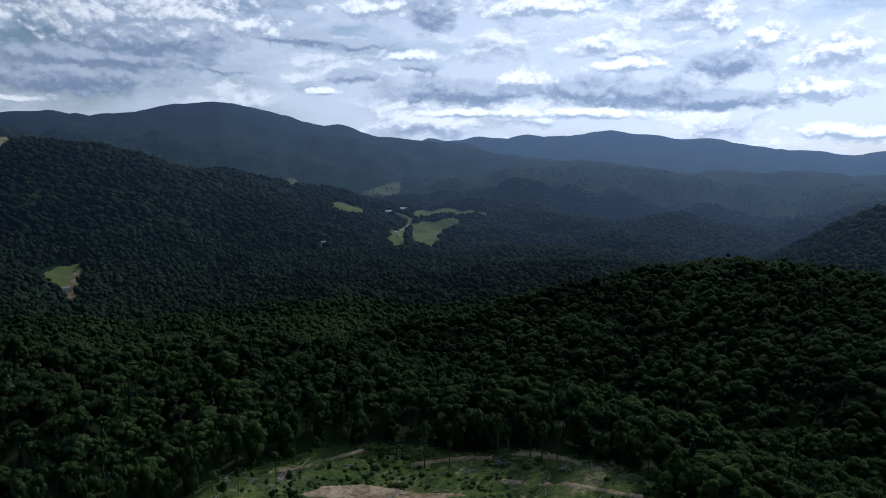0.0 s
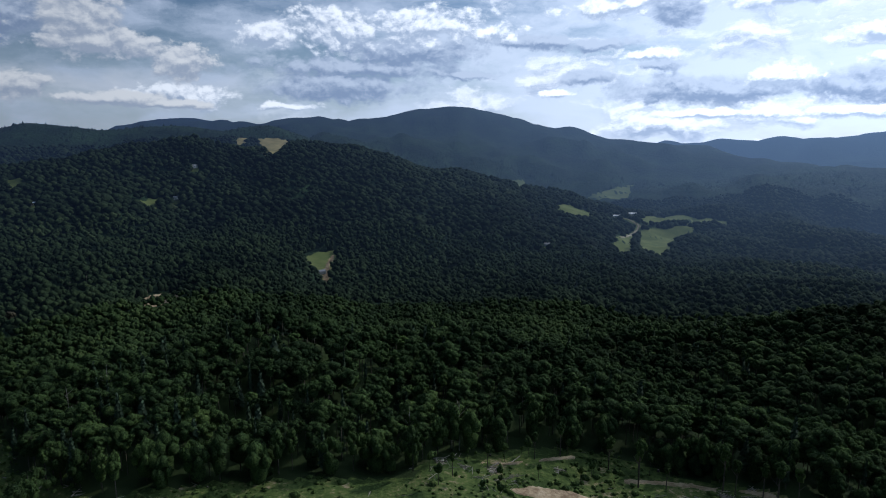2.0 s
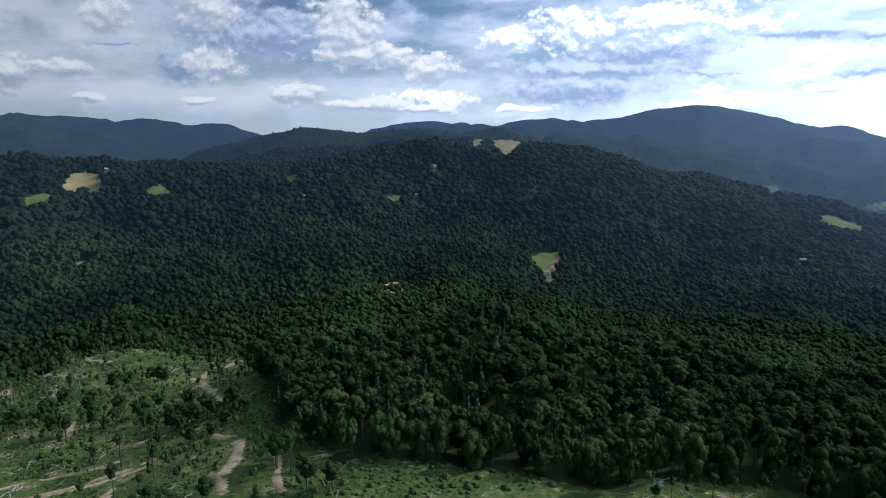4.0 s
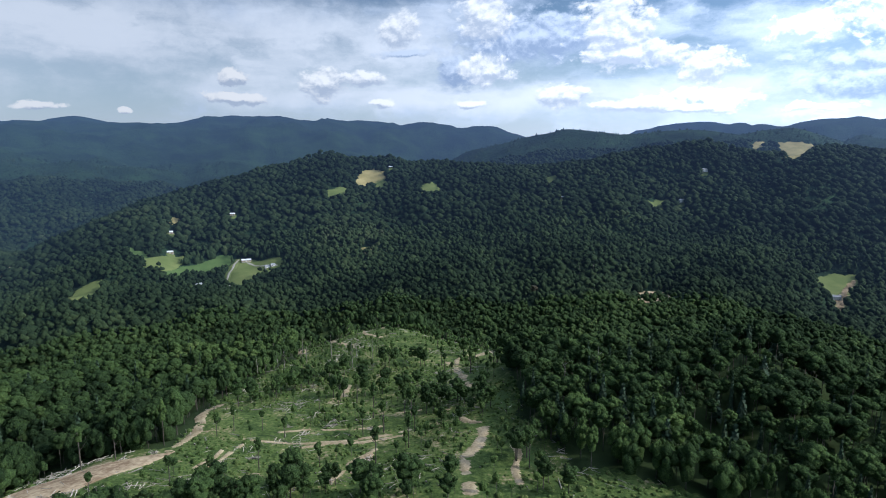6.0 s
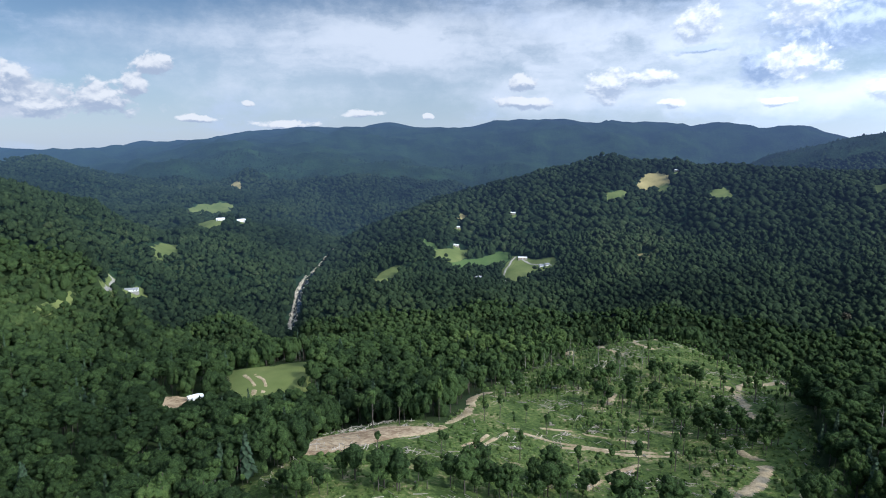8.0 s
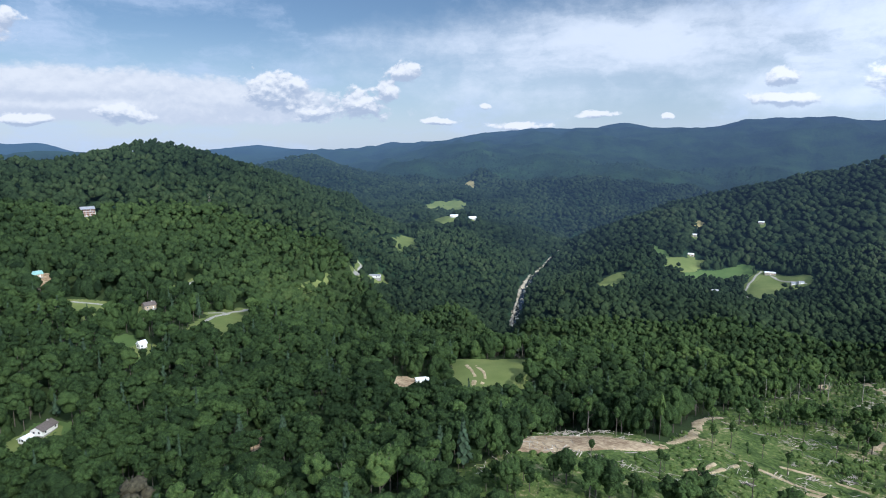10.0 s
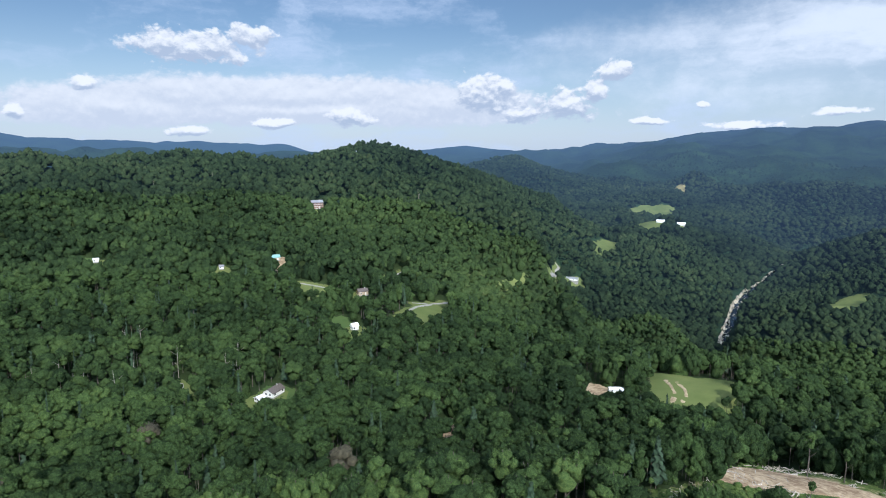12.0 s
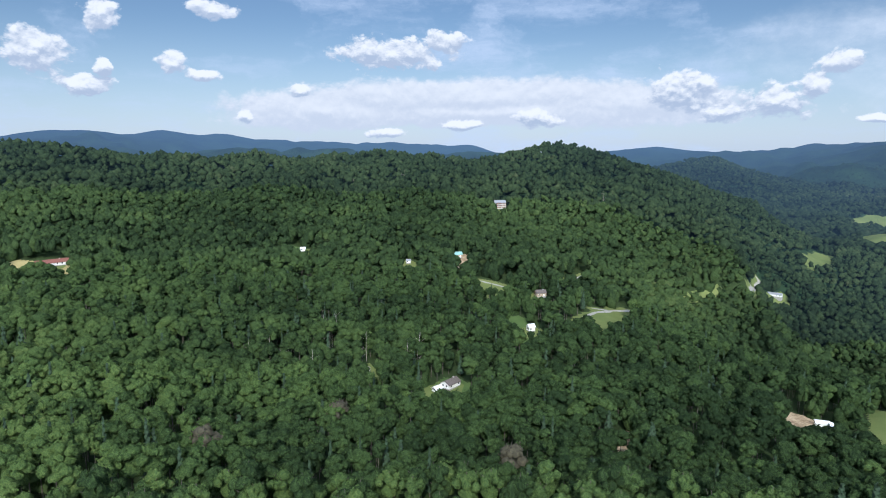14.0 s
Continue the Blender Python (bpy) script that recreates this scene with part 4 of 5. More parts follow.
def crown_tiny(seed):
    return dome(np.random.RandomState(seed), (0, 0, -0.1), 1.0, 5, 2, 0.95, 0.22)


def crown_plain(seed):
    return dome(np.random.RandomState(seed), (0, 0, -0.1), 1.0, 5, 1, 0.95, 0.2)


def pine_crown(seed, sprays=46):
    """A tapering evergreen crown, unit radius, of drooping sprays round a narrow core."""
    g = np.random.RandomState(seed)
    a = np.arange(6) * math.tau / 6
    core = np.concatenate([np.stack([np.cos(a) * 0.5, np.sin(a) * 0.5, np.full(6, -1.0)], 1), [[0, 0, 1.05]]])
    bits = [(core, np.array([(i, (i + 1) % 6, 6) for i in range(6)]))]
    for k in range(sprays):
        t = (k + 0.5) / sprays
        q = (1 - t) * g.uniform(0.6, 1.0) + 0.05
        h = k * 2.4 + g.uniform(-0.3, 0.3)
        out = np.array([math.cos(h), math.sin(h), 0])
        side = np.array([-math.sin(h), math.cos(h), 0])
        z = -1.0 + 2.1 * t
        tip, root = out * q + (0, 0, z - 0.10), out * q * 0.2 + (0, 0, z + 0.14)
        w = side * (0.14 + 0.16 * q)
        mid = (tip + root) / 2 + (0, 0, 0.05)
        bits.append((np.array([root, mid - w, tip, mid + w]), np.array([(0, 1, 2), (0, 2, 3)])))
    return gather(bits)


def tube(p, q, r0, r1, sides=5):
    p, q = np.array(p, float), np.array(q, float)
    d = (q - p) / np.linalg.norm(q - p)
    u = np.cross(d, (0.3, 0.9, 0.2))
    u /= np.linalg.norm(u)
    w = np.cross(d, u)
    a = np.arange(sides) * math.tau / sides
    ring = np.cos(a)[:, None] * u + np.sin(a)[:, None] * w
    v = np.concatenate([p + ring * r0, q + ring * r1])
    f = []
    for i in range(sides):
        j = (i + 1) % sides
        f += [(i, j, sides + j), (i, sides + j, sides + i)]
    return v, np.array(f)


def trunk_near(seed):
    """Tapered trunk of unit height with limbs that spread into the crown."""
    g = np.random.RandomState(seed)
    bits = [tube((0, 0, -0.06), (0.01, 0.0, 0.45), 0.017, 0.012, 6), tube((0.01, 0, 0.45), (g.uniform(-.02, .02), g.uniform(-.02, .02), 0.92), 0.012, 0.004, 5)]
    for k in range(4):
        a = k * 1.7 + g.uniform(0, 1)
        z = 0.42 + 0.1 * k
        bits.append(tube((0.008, 0, z), (math.cos(a) * 0.14, math.sin(a) * 0.14, z + 0.16), 0.007, 0.003, 4))
    return gather(bits)


def planted(proto, x, y, z, rx, rz, turn):
    """Copies of one form at many places, as arrays."""
    v, f = proto
    c, s = np.cos(turn), np.sin(turn)
    px = (v[None, :, 0] * c[:, None] - v[None, :, 1] * s[:, None]) * rx[:, None] + x[:, None]
    py = (v[None, :, 0] * s[:, None] + v[None, :, 1] * c[:, None]) * rx[:, None] + y[:, None]
    pz = v[None, :, 2] * rz[:, None] + z[:, None]
    n = len(x)
    return np.stack([px, py, pz], -1).reshape(-1, 3), (f[None] + (np.arange(n) * len(v))[:, None, None]).reshape(-1, 3)


def inside(poly, x, y):
    hit = np.zeros(len(x), bool)
    p = np.array(poly, float)
    q = np.roll(p, 1, 0)
    for (ax, ay), (bx, by) in zip(p, q):
        if ay != by:
            hit ^= ((ay > y) != (by > y)) & (x < (bx - ax) * (y - ay) / (by - ay) + ax)
    return hit


def near_line(line, x, y, half):
    best = np.full(len(x), 1e9)
    for (ax, ay), (bx, by) in zip(line[:-1], line[1:]):
        t = np.clip(((x - ax) * (bx - ax) + (y - ay) * (by - ay)) / ((bx - ax) ** 2 + (by - ay) ** 2 + 1e-9), 0, 1)
        best = np.minimum(best, np.hypot(x - ax - t * (bx - ax), y - ay - t * (by - ay)))
    return best < half


def scattered(r0, r1, az0, az1, gap, seed):
    """Jittered places in a ring sector, thinned by nothing but chance."""
    g = np.random.RandomState(seed)
    k = np.arange(-r1, r1, gap)
    x, y = np.meshgrid(k, k)
    x, y = x.ravel() + g.uniform(-0.5, 0.5, x.size) * gap, y.ravel() + g.uniform(-0.5, 0.5, x.size) * gap
    r, a = np.hypot(x, y), np.degrees(np.arctan2(-x, y))
    a = np.where(a < az0 - 1e-6, a + 360, a)
    keep = (r >= r0) & (r < r1) & (a <= az1)
    return x[keep], y[keep]


def open_land(x, y):
    """True where no wood stands: fields, clearcut, tracks, river."""
    bare = np.zeros(len(x), bool)
    for poly, *_ in PLOTS:
        bare |= inside(poly, x, y)
    out = np.hypot(x, y)
    for line, half, name, *_ in LINES:
        bare |= near_line(line, x, y, half + 3.0)
        if name == "gravel_lane":  # trees also cleared towards the camera, so the lane shows
            for d in (8, 16):
                bare |= near_line(line, x * (1 + d / out), y * (1 + d / out), half + 3.0)
    bare |= near_line(RIVER[:5], x, y, 11.0) | near_line(RIVER[4:], x, y, 6.0)
    # a gap towards the camera keeps each house in view
    for hx, hy in HOUSE_SPOTS + FARM_SPOTS:
        r = math.hypot(hx, hy)
        bare |= near_line([(hx, hy), (hx - hx / r * 26, hy - hy / r * 26)], x, y, 9.0)
    return bare


class Wood:
    """Collects many planted forms into one joined mesh."""

    def __init__(self):
        self.v, self.f, self.m, self.t, self.k = [], [], [], [], 0

    def add(self, proto, x, y, z, rx, rz, turn, slot, tint):
        if len(x) == 0:
            return
        v, f = planted(proto, x, y, z, rx, rz, turn)
        self.v.append(v)
        self.f.append(f + self.k)
        self.m.append(np.full(len(f), slot, np.int32))
        self.t.append(np.repeat(tint, len(proto[0])))
        self.k += len(v)

    def done(self, name, mats, smooth):
        return mesh_object(name, np.concatenate(self.v), np.concatenate(self.f), mats, np.concatenate(self.m), smooth=smooth, tint=np.concatenate(self.t))


NEAR_CROWNS = [crown_near(20 + k) for k in range(6)]
MID_CROWNS = [crown_mid(40 + k) for k in range(6)]
FAR_CROWNS = [crown_far(60 + k) for k in range(6)]
SLOPE_CROWNS = [crown_slope(70 + k) for k in range(6)]
TINY_CROWNS = [crown_tiny(80 + k) for k in range(4)]
PLAIN_CROWNS = [crown_plain(86 + k) for k in range(3)]
NEAR_PINES = [pine_crown(90 + k) for k in range(2)]
MID_PINES = [pine_crown(95 + k, 22) for k in range(2)]
TRUNKS = [trunk_near(10 + k) for k in range(3)]
STICK = tube((0, 0, -0.05), (0, 0, 0.8), 0.014, 0.006, 3)


def sizes(n, g, x, y):
    """Height, crown radius, tint of each tree; stands differ from place to place."""
    stand = wave(x / 90, y / 90, 31, 2)
    knot = wave(x / 17, y / 17, 36, 2)
    h = np.clip(18.0 + 2.4 * stand + 3.2 * knot + g.normal(0, 1.8, n), 9, 29)
    r = np.clip(4.1 * np.exp(g.normal(0, 0.32, n)) * (0.8 + h / 95), 2.0, 7.6)
    tint = np.clip(0.45 + 0.30 * stand + 0.14 * knot + g.normal(0, 0.17, n), 0, 1)
    return h, r, tint


def plant(name, label, r0, r1, az0, az1, gap, seed, crowns, pines, trunks, mats, smooth, lift=1.0, spare=None):
    g = np.random.RandomState(seed)
    x, y = scattered(r0, r1, az0, az1, gap, seed)
    keep = ~open_land(x, y)
    if spare:
        keep &= ~inside(spare, x, y)
    x, y = x[keep], y[keep]
    h, r, tint = sizes(len(x), g, x, y)
    r *= gap / 6.2 * 0.9 + 0.1
    # trees on the camera's side of fields and yards lowered so these show
    out = np.hypot(x, y)
    rim = open_land(x * (1 + 16 / out), y * (1 + 16 / out)) & (g.uniform(size=len(x)) < 0.8)
    h = np.where(rim, h * 0.7, h)
    r = np.where(rim, r * 0.9, r)
    z = ground_z(x, y)
    # crowns on open land's far rim, seen from the camera, stretched down over trunks
    skirt = np.where(open_land(x * (1 - 11 / out), y * (1 - 11 / out)), 1.9, 1.0)
    turn = g.uniform(0, math.tau, len(x))
    pick = g.randint(0, len(crowns), len(x))
    pine = (g.uniform(size=len(x)) < 0.07 + 0.10 * (wave(x / 130, y / 130, 77, 2) > 0.45)) if pines else np.zeros(len(x), bool)
    w = Wood()
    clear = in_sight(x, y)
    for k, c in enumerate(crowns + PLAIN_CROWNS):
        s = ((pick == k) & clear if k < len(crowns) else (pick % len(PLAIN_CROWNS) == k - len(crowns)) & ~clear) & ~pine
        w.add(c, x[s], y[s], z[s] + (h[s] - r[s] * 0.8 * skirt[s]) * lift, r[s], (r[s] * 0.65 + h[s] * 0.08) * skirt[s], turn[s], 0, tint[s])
    if pines:
        for k, c in enumerate(pines):
            s = pine & (pick % len(pines) == k)
            w.add(c, x[s], y[s], z[s] + h[s] * 0.58, r[s] * 0.78, h[s] * 0.42, turn[s], 2, tint[s])
    if trunks:
        for k, c in enumerate(trunks):
            s = pick % len(trunks) == k
            w.add(c, x[s], y[s], z[s], h[s], h[s], turn[s], 1, tint[s])
    ob = w.done(name, mats, smooth)
    print(name, len(x), "trees", len(ob.data.polygons), "faces")
    return tagged(ob, label, "forest", kind="stuff")


# the stand below the lookout, where trees are told apart one by one
FRONT_STAND = [polar(az, 196) for az in range(112, 185, 8)] + [polar(az, 174) for az in range(184, 111, -8)]
LEAFY = "dense summer forest of round green deciduous crowns"
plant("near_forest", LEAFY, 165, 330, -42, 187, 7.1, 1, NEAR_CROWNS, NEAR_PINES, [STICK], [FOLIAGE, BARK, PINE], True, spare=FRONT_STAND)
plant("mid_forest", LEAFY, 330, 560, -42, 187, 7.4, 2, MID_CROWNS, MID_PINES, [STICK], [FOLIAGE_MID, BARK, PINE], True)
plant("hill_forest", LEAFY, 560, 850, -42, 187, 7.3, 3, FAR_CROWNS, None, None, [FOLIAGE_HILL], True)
plant("slope_forest", "wooded far slopes of green crowns in painted light haze", 850, 1250, -42, 187, 8.7, 8, SLOPE_CROWNS, None, None, [FOLIAGE_FAR], True)
plant("far_forest", "far woods of small green crowns in painted haze", 1250, 2300, -42, 187, 12.2, 4, TINY_CROWNS, None, None, [FOLIAGE_DISTANT], True, 0.8)
plant("mountain_forest", "dark blue-green wooded mountains in painted haze", 2300, 2750, -42, 187, 14, 14, PLAIN_CROWNS, None, None, [FOLIAGE_DISTANT], True, -0.3)
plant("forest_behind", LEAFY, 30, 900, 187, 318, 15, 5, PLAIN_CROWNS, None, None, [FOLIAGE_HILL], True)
plant("forest_below", LEAFY, 30, 165, -42, 187, 9, 6, FAR_CROWNS, None, [STICK], [FOLIAGE_MID, BARK], True)


# ---- fields, yards, tracks and the river, laid over the land ----
def lay(name, mat, label, x0, x1, y0, y1, cell, test, lift, category):
    """A ground-hugging sheet of small squares where test says yes, its rim turned down into the soil."""
    nx, ny = max(2, int((x1 - x0) / cell) + 1), max(2, int((y1 - y0) / cell) + 1)
    gx, gy = np.meshgrid(np.linspace(x0, x1, nx + 1), np.linspace(y0, y1, ny + 1))
    cx, cy = (gx[:-1, :-1] + gx[1:, 1:]) / 2, (gy[:-1, :-1] + gy[1:, 1:]) / 2
    keep = test(cx.ravel() + 1.2 * cell * wave(cx.ravel() / 6, cy.ravel() / 6, 51, 3), cy.ravel() + 1.2 * cell * wave(cx.ravel() / 6, cy.ravel() / 6, 52, 3))
    i = np.arange((nx + 1) * (ny + 1)).reshape(ny + 1, nx + 1)
    q = np.stack([i[:-1, :-1], i[:-1, 1:], i[1:, 1:], i[1:, :-1]], -1).reshape(-1, 4)[keep]
    if len(q) == 0:
        return None
    used, back = np.unique(q, return_inverse=True)
    x, y = gx.ravel()[used], gy.ravel()[used]
    z = ground_z(x, y) + lift
    count = np.bincount(back.ravel(), minlength=len(used))
    z[count < 4] -= lift * 0.8
    ob = mesh_object(name, np.stack([x, y, z], 1), back.reshape(-1, 4), [mat], smooth=True)
    return tagged(ob, label, category, kind="structure")


for corners, name, mat, label, cell in PLOTS:
    p = np.array(corners, float)
    far = np.hypot(*p.mean(0))
    lay(name, mat, label, p[:, 0].min(), p[:, 0].max(), p[:, 1].min(), p[:, 1].max(), cell, lambda x, y, c=corners: inside(c, x, y), (0.25 if far < 700 else 0.9) + (0.25 if mat in (DIRT,) else 0), name.replace("_", " "))
for way, half, name, mat, label in LINES:
    if name == "gravel_lane":
        p, wide = np.array(way, float), half + 4
        lay("verge", GRASS, "mown grass verge along a gravel lane", p[:, 0].min() - wide, p[:, 0].max() + wide, p[:, 1].min() - wide, p[:, 1].max() + wide, 2.5, lambda x, y, w=way, h=wide: near_line(w, x, y, h), 0.3 if np.hypot(*p.mean(0)) < 700 else 0.9, "verge")
    p = np.array(way, float)
    far = np.hypot(*p.mean(0))
    lay(name, mat, label, p[:, 0].min() - half, p[:, 0].max() + half, p[:, 1].min() - half, p[:, 1].max() + half, min(half * 0.4, 1.6), lambda x, y, w=way, h=half, worn=name == "dirt_track": near_line(w, x, y, h * (1 + 0.3 * wave(x / 5, y / 5, 58, 2))) & (~np.full(len(x), worn) | (wave(x / 3.5, y / 3.5, 57, 3) > -0.5)), 0.55 if far < 700 else 1.3, name.replace("_", " "))
for hx, hy in HOUSE_SPOTS + FARM_SPOTS:
    far = math.hypot(hx, hy)
    # the yard is drawn out towards the camera, into the gap left for view
    yard = [(hx, hy), (hx - hx / far * 10, hy - hy / far * 10)]
    p = np.array(yard)
    lay("lawn", GRASS, "rough grass yard round a house", p[:, 0].min() - 12, p[:, 0].max() + 12, p[:, 1].min() - 12, p[:, 1].max() + 12, 1.6, lambda x, y, w=yard, h=9 if far < 700 else 7: near_line(w, x, y, h), 0.35 if far < 700 else 1.1, "lawn")
p = np.array(RIVER, float)
lay("water", WATER, "dark shallow river in a wooded gorge", p[:, 0].min() - 12, p[:, 0].max() + 12, p[:, 1].min() - 12, p[:, 1].max() + 12, 2.5, lambda x, y: near_line(RIVER, x, y, 6), 0.8, "river")


# ---- river rocks ----
def river_rocks():
    g = np.random.RandomState(15)
    w = Wood()
    for k in range(6):
        proto = lump(np.random.RandomState(100 + k), (0, 0, 0), 1.0, 0.6, 0.3)
        t = g.uniform(0, len(RIVER) - 1.001, 170)
        i = t.astype(int)
        a, b = p[i], p[i + 1]
        c = a + (b - a) * (t - i)[:, None]
        side = np.stack([-(b - a)[:, 1], (b - a)[:, 0]], 1)
        side /= np.linalg.norm(side, axis=1, keepdims=True)
        c = c + side * np.where(g.uniform(size=170) < 0.8, g.normal(5.2, 1.3, 170), g.uniform(-5, 5, 170))[:, None]
        r = np.clip(np.exp(g.normal(-0.2, 0.5, 170)), 0.4, 2.4)
        w.add(proto, c[:, 0], c[:, 1], ground_z(c[:, 0], c[:, 1]) + 0.9, r, r, g.uniform(0, 6, 170), 0, np.zeros(170))
    tagged(w.done("river_rocks", [ROCK], False), "pale boulders along the river bank", "rocks", kind="stuff")


river_rocks()


# ---- scrub on the clearcut ----
def clearcut_scrub():
    g = np.random.RandomState(16)
    x, y = scattered(190, 580, -30, 112, 2.7, 17)
    keep = np.zeros(len(x), bool)
    for corners, name, mat, *_ in PLOTS:
        if mat is SCRUB:
            keep |= inside(corners, x, y)
    for corners, name, mat, *_ in PLOTS:
        if mat is DIRT:
            keep &= ~inside(corners, x, y)
    for way, half, *_ in LINES:
        keep &= ~near_line(way, x, y, half + 0.8)
    keep &= (wave(x / 14, y / 14, 61, 3) + g.normal(0, 0.35, len(x))) > -0.02
    x, y = x[keep], y[keep]
    w = Wood()
    pick = g.randint(0, 6, len(x))
    for k, c in enumerate(TINY_CROWNS):
        s = pick % 4 == k
        n = int(s.sum())
        r = np.clip(np.exp(g.normal(-0.3, 0.45, n)), 0.3, 2.2)
        w.add(c, x[s], y[s], ground_z(x[s], y[s]) + 0.25 + r * 0.25, r, r * g.uniform(0.5, 1.1, n), g.uniform(0, 6, n), 0, g.uniform(0.7, 1.0, n))
    tagged(w.done("clearcut_shrubs", [FOLIAGE], True), "low green brush and saplings over logged ground", "shrubs", kind="stuff")


clearcut_scrub()


def saplings():
    g = np.random.RandomState(18)
    x, y = scattered(200, 580, -26, 110, 6.5, 19)
    keep = np.zeros(len(x), bool)
    for corners, name, mat, *_ in PLOTS:
        if mat is SCRUB:
            keep |= inside(corners, x, y)
    for corners, name, mat, *_ in PLOTS:
        if mat is DIRT:
            keep &= ~inside(corners, x, y)
            for d in (6, 12, 18, 24):
                keep &= ~inside(corners, x * (1 + d / np.hypot(x, y)), y * (1 + d / np.hypot(x, y)))
    for way, half, *_ in LINES:
        for d in (0, 5, 10):
            keep &= ~near_line(way, x * (1 + d / np.hypot(x, y)), y * (1 + d / np.hypot(x, y)), half + 1.0)
    keep &= (wave(x / 30, y / 30, 63, 3) + (np.hypot(x, y) - 330) / 420 + g.normal(0, 0.3, len(x))) > 0.0
    x, y = x[keep], y[keep]
    n = len(x)
    h = g.uniform(3.0, 10.0, n)
    r = h * g.uniform(0.13, 0.24, n)
    z = ground_z(x, y)
    pick, turn, tint = g.randint(0, 6, n), g.uniform(0, 6, n), g.uniform(0.3, 1.0, n)
    w = Wood()
    for k, c in enumerate(FAR_CROWNS):
        s = pick == k
        w.add(c, x[s], y[s], z[s] + h[s] - r[s] * 1.2, r[s], r[s] * 1.35, turn[s], 0, tint[s])
    w.add(STICK, x, y, z, h, h, turn, 1, tint)
    tagged(w.done("saplings", [FOLIAGE, BARK], True), "thin young trees and saplings on logged ground", "saplings", kind="stuff")


saplings()


# ---- single trees ----
def tree_thing(name, label, seed, height, radius, crown, tint, bark=None, leaf=None, group=""):
    base = new(name)
    v, f = TRUNKS[seed % 3]
    mesh_object("trunk", v * (height, height, height), f, [bark or BARK], parent=base, smooth=True)
    if crown is not None:
        v, f = crown
        mesh_object("crown", v * (radius, radius, radius * 0.65 + height * 0.12) + (0, 0, height - radius * 0.9 - height * 0.06), f, [leaf or FOLIAGE], parent=base, smooth=True, tint=np.full(len(v), tint))
    return tagged(base, label, "tree", group)


def bare_tree(name, label, seed, height):
    """A dead standing tree: forked grey trunk and broken limbs."""
    g = np.random.RandomState(seed)
    base = new(name)
    bits = [tube((0, 0, -0.8), (0.2, 0, height * 0.6), 0.26, 0.16, 6), tube((0.2, 0, height * 0.6), (0.5, 0.3, height), 0.16, 0.05, 5)]
    v, f = gather(bits)
    mesh_object("trunk", v, f, [DEAD_WOOD], parent=base, smooth=True)
    for k in range(6):
        a, z = g.uniform(0, 6.3), height * g.uniform(0.35, 0.85)
        d = height * g.uniform(0.10, 0.2)
        v, f = tube((0.2, 0, z), (math.cos(a) * d, math.sin(a) * d, z + d * 0.8), 0.09, 0.03, 4)
        mesh_object("limb", v, f, [DEAD_WOOD], parent=base)
    return tagged(base, label, "dead tree", "dead trees")


def put_copies(protos, xy, g, low=0.8, high=1.2):
    """Copies of the first things at places on the land; the first of each kind is moved there itself."""
    fresh = set(range(len(protos)))
    for n, (x, y) in enumerate(xy):
        k = n % len(protos)
        m = Matrix.Translation((x, y, float(ground_z([x], [y])[0]))) @ Matrix.Rotation(g.uniform(0, 6.28), 4, "Z")
        s = g.uniform(low, high)
        if k in fresh:
            fresh.discard(k)
            ob = protos[k]
            ob.matrix_basis = m
        else:
            ob = copy_thing(protos[k], m)
        ob.scale = (s, s, s * g.uniform(0.92, 1.1))


def clearcut_places(count, seed, r0, r1, az0, az1, wild):
    x, y = scattered(r0, r1, az0, az1, wild, seed)
    keep = np.zeros(len(x), bool)
    for corners, name, mat, *_ in PLOTS:
        if mat is SCRUB:
            keep |= inside(corners, x, y)
    for corners, name, mat, *_ in PLOTS:
        if mat is DIRT:
            keep &= ~inside(corners, x, y)
    for way, half, *_ in LINES:
        keep &= ~near_line(way, x, y, half + 1.5)
    g = np.random.RandomState(seed)
    idx = g.permutation(np.flatnonzero(keep))[:count]
    return [(float(x[i]), float(y[i])) for i in idx]


g_small = np.random.RandomState(23)
LONE = [tree_thing("tree", "slender green tree still standing on the clearcut", k, 15 + 1.3 * k, 2.0 + 0.18 * k, NEAR_CROWNS[k], 0.35 + 0.1 * k, group="trees on the clearcut") for k in range(5)]
put_copies(LONE, clearcut_places(62, 71, 270, 575, 40, 105, 8.0) + clearcut_places(12, 72, 235, 270, 40, 100, 9.0) + EDGE_TREES, g_small, 0.55, 1.15)
CLUMP = [tree_thing("tree", "full round-crowned green tree in a small clump", 6 + k, 15 + k, 4.2 + 0.5 * k, NEAR_CROWNS[k + 2], 0.2 + 0.12 * k, group="clump trees") for k in range(3)]
clumped = []
for cx, cy in CLUMP_SPOTS:
    for _ in range(3):
        clumped.append((cx + float(g_small.normal(0, 6)), cy + float(g_small.normal(0, 6))))
put_copies(CLUMP, clumped, g_small, 0.6, 1.15)
def front_stand():
    """The forest trees below the lookout, each one a thing."""
    x, y = scattered(172, 210, 110, 187, 7.6, 14)
    keep = inside(FRONT_STAND, x, y) & ~open_land(x, y)
    return [(float(a), float(b)) for a, b in zip(x[keep], y[keep])]


FRONT = [tree_thing("tree", ("broad leafy green forest tree", "tall dark green forest tree", "bright yellow-green leafy forest tree")[k % 3], k, 17 + 1.2 * k, 4.4 + 0.4 * (k % 4), NEAR_CROWNS[k], (0.5, 0.2, 0.85)[k % 3], group="front forest trees") for k in range(6)]
put_copies(FRONT, front_stand(), g_small, 0.85, 1.15)
BROWN = [tree_thing("tree", "dark brownish half-dead broad tree in the forest", 3, 23, 6.0, NEAR_CROWNS[1], 0.3, leaf=BROWN_LEAF, group="brown trees")]
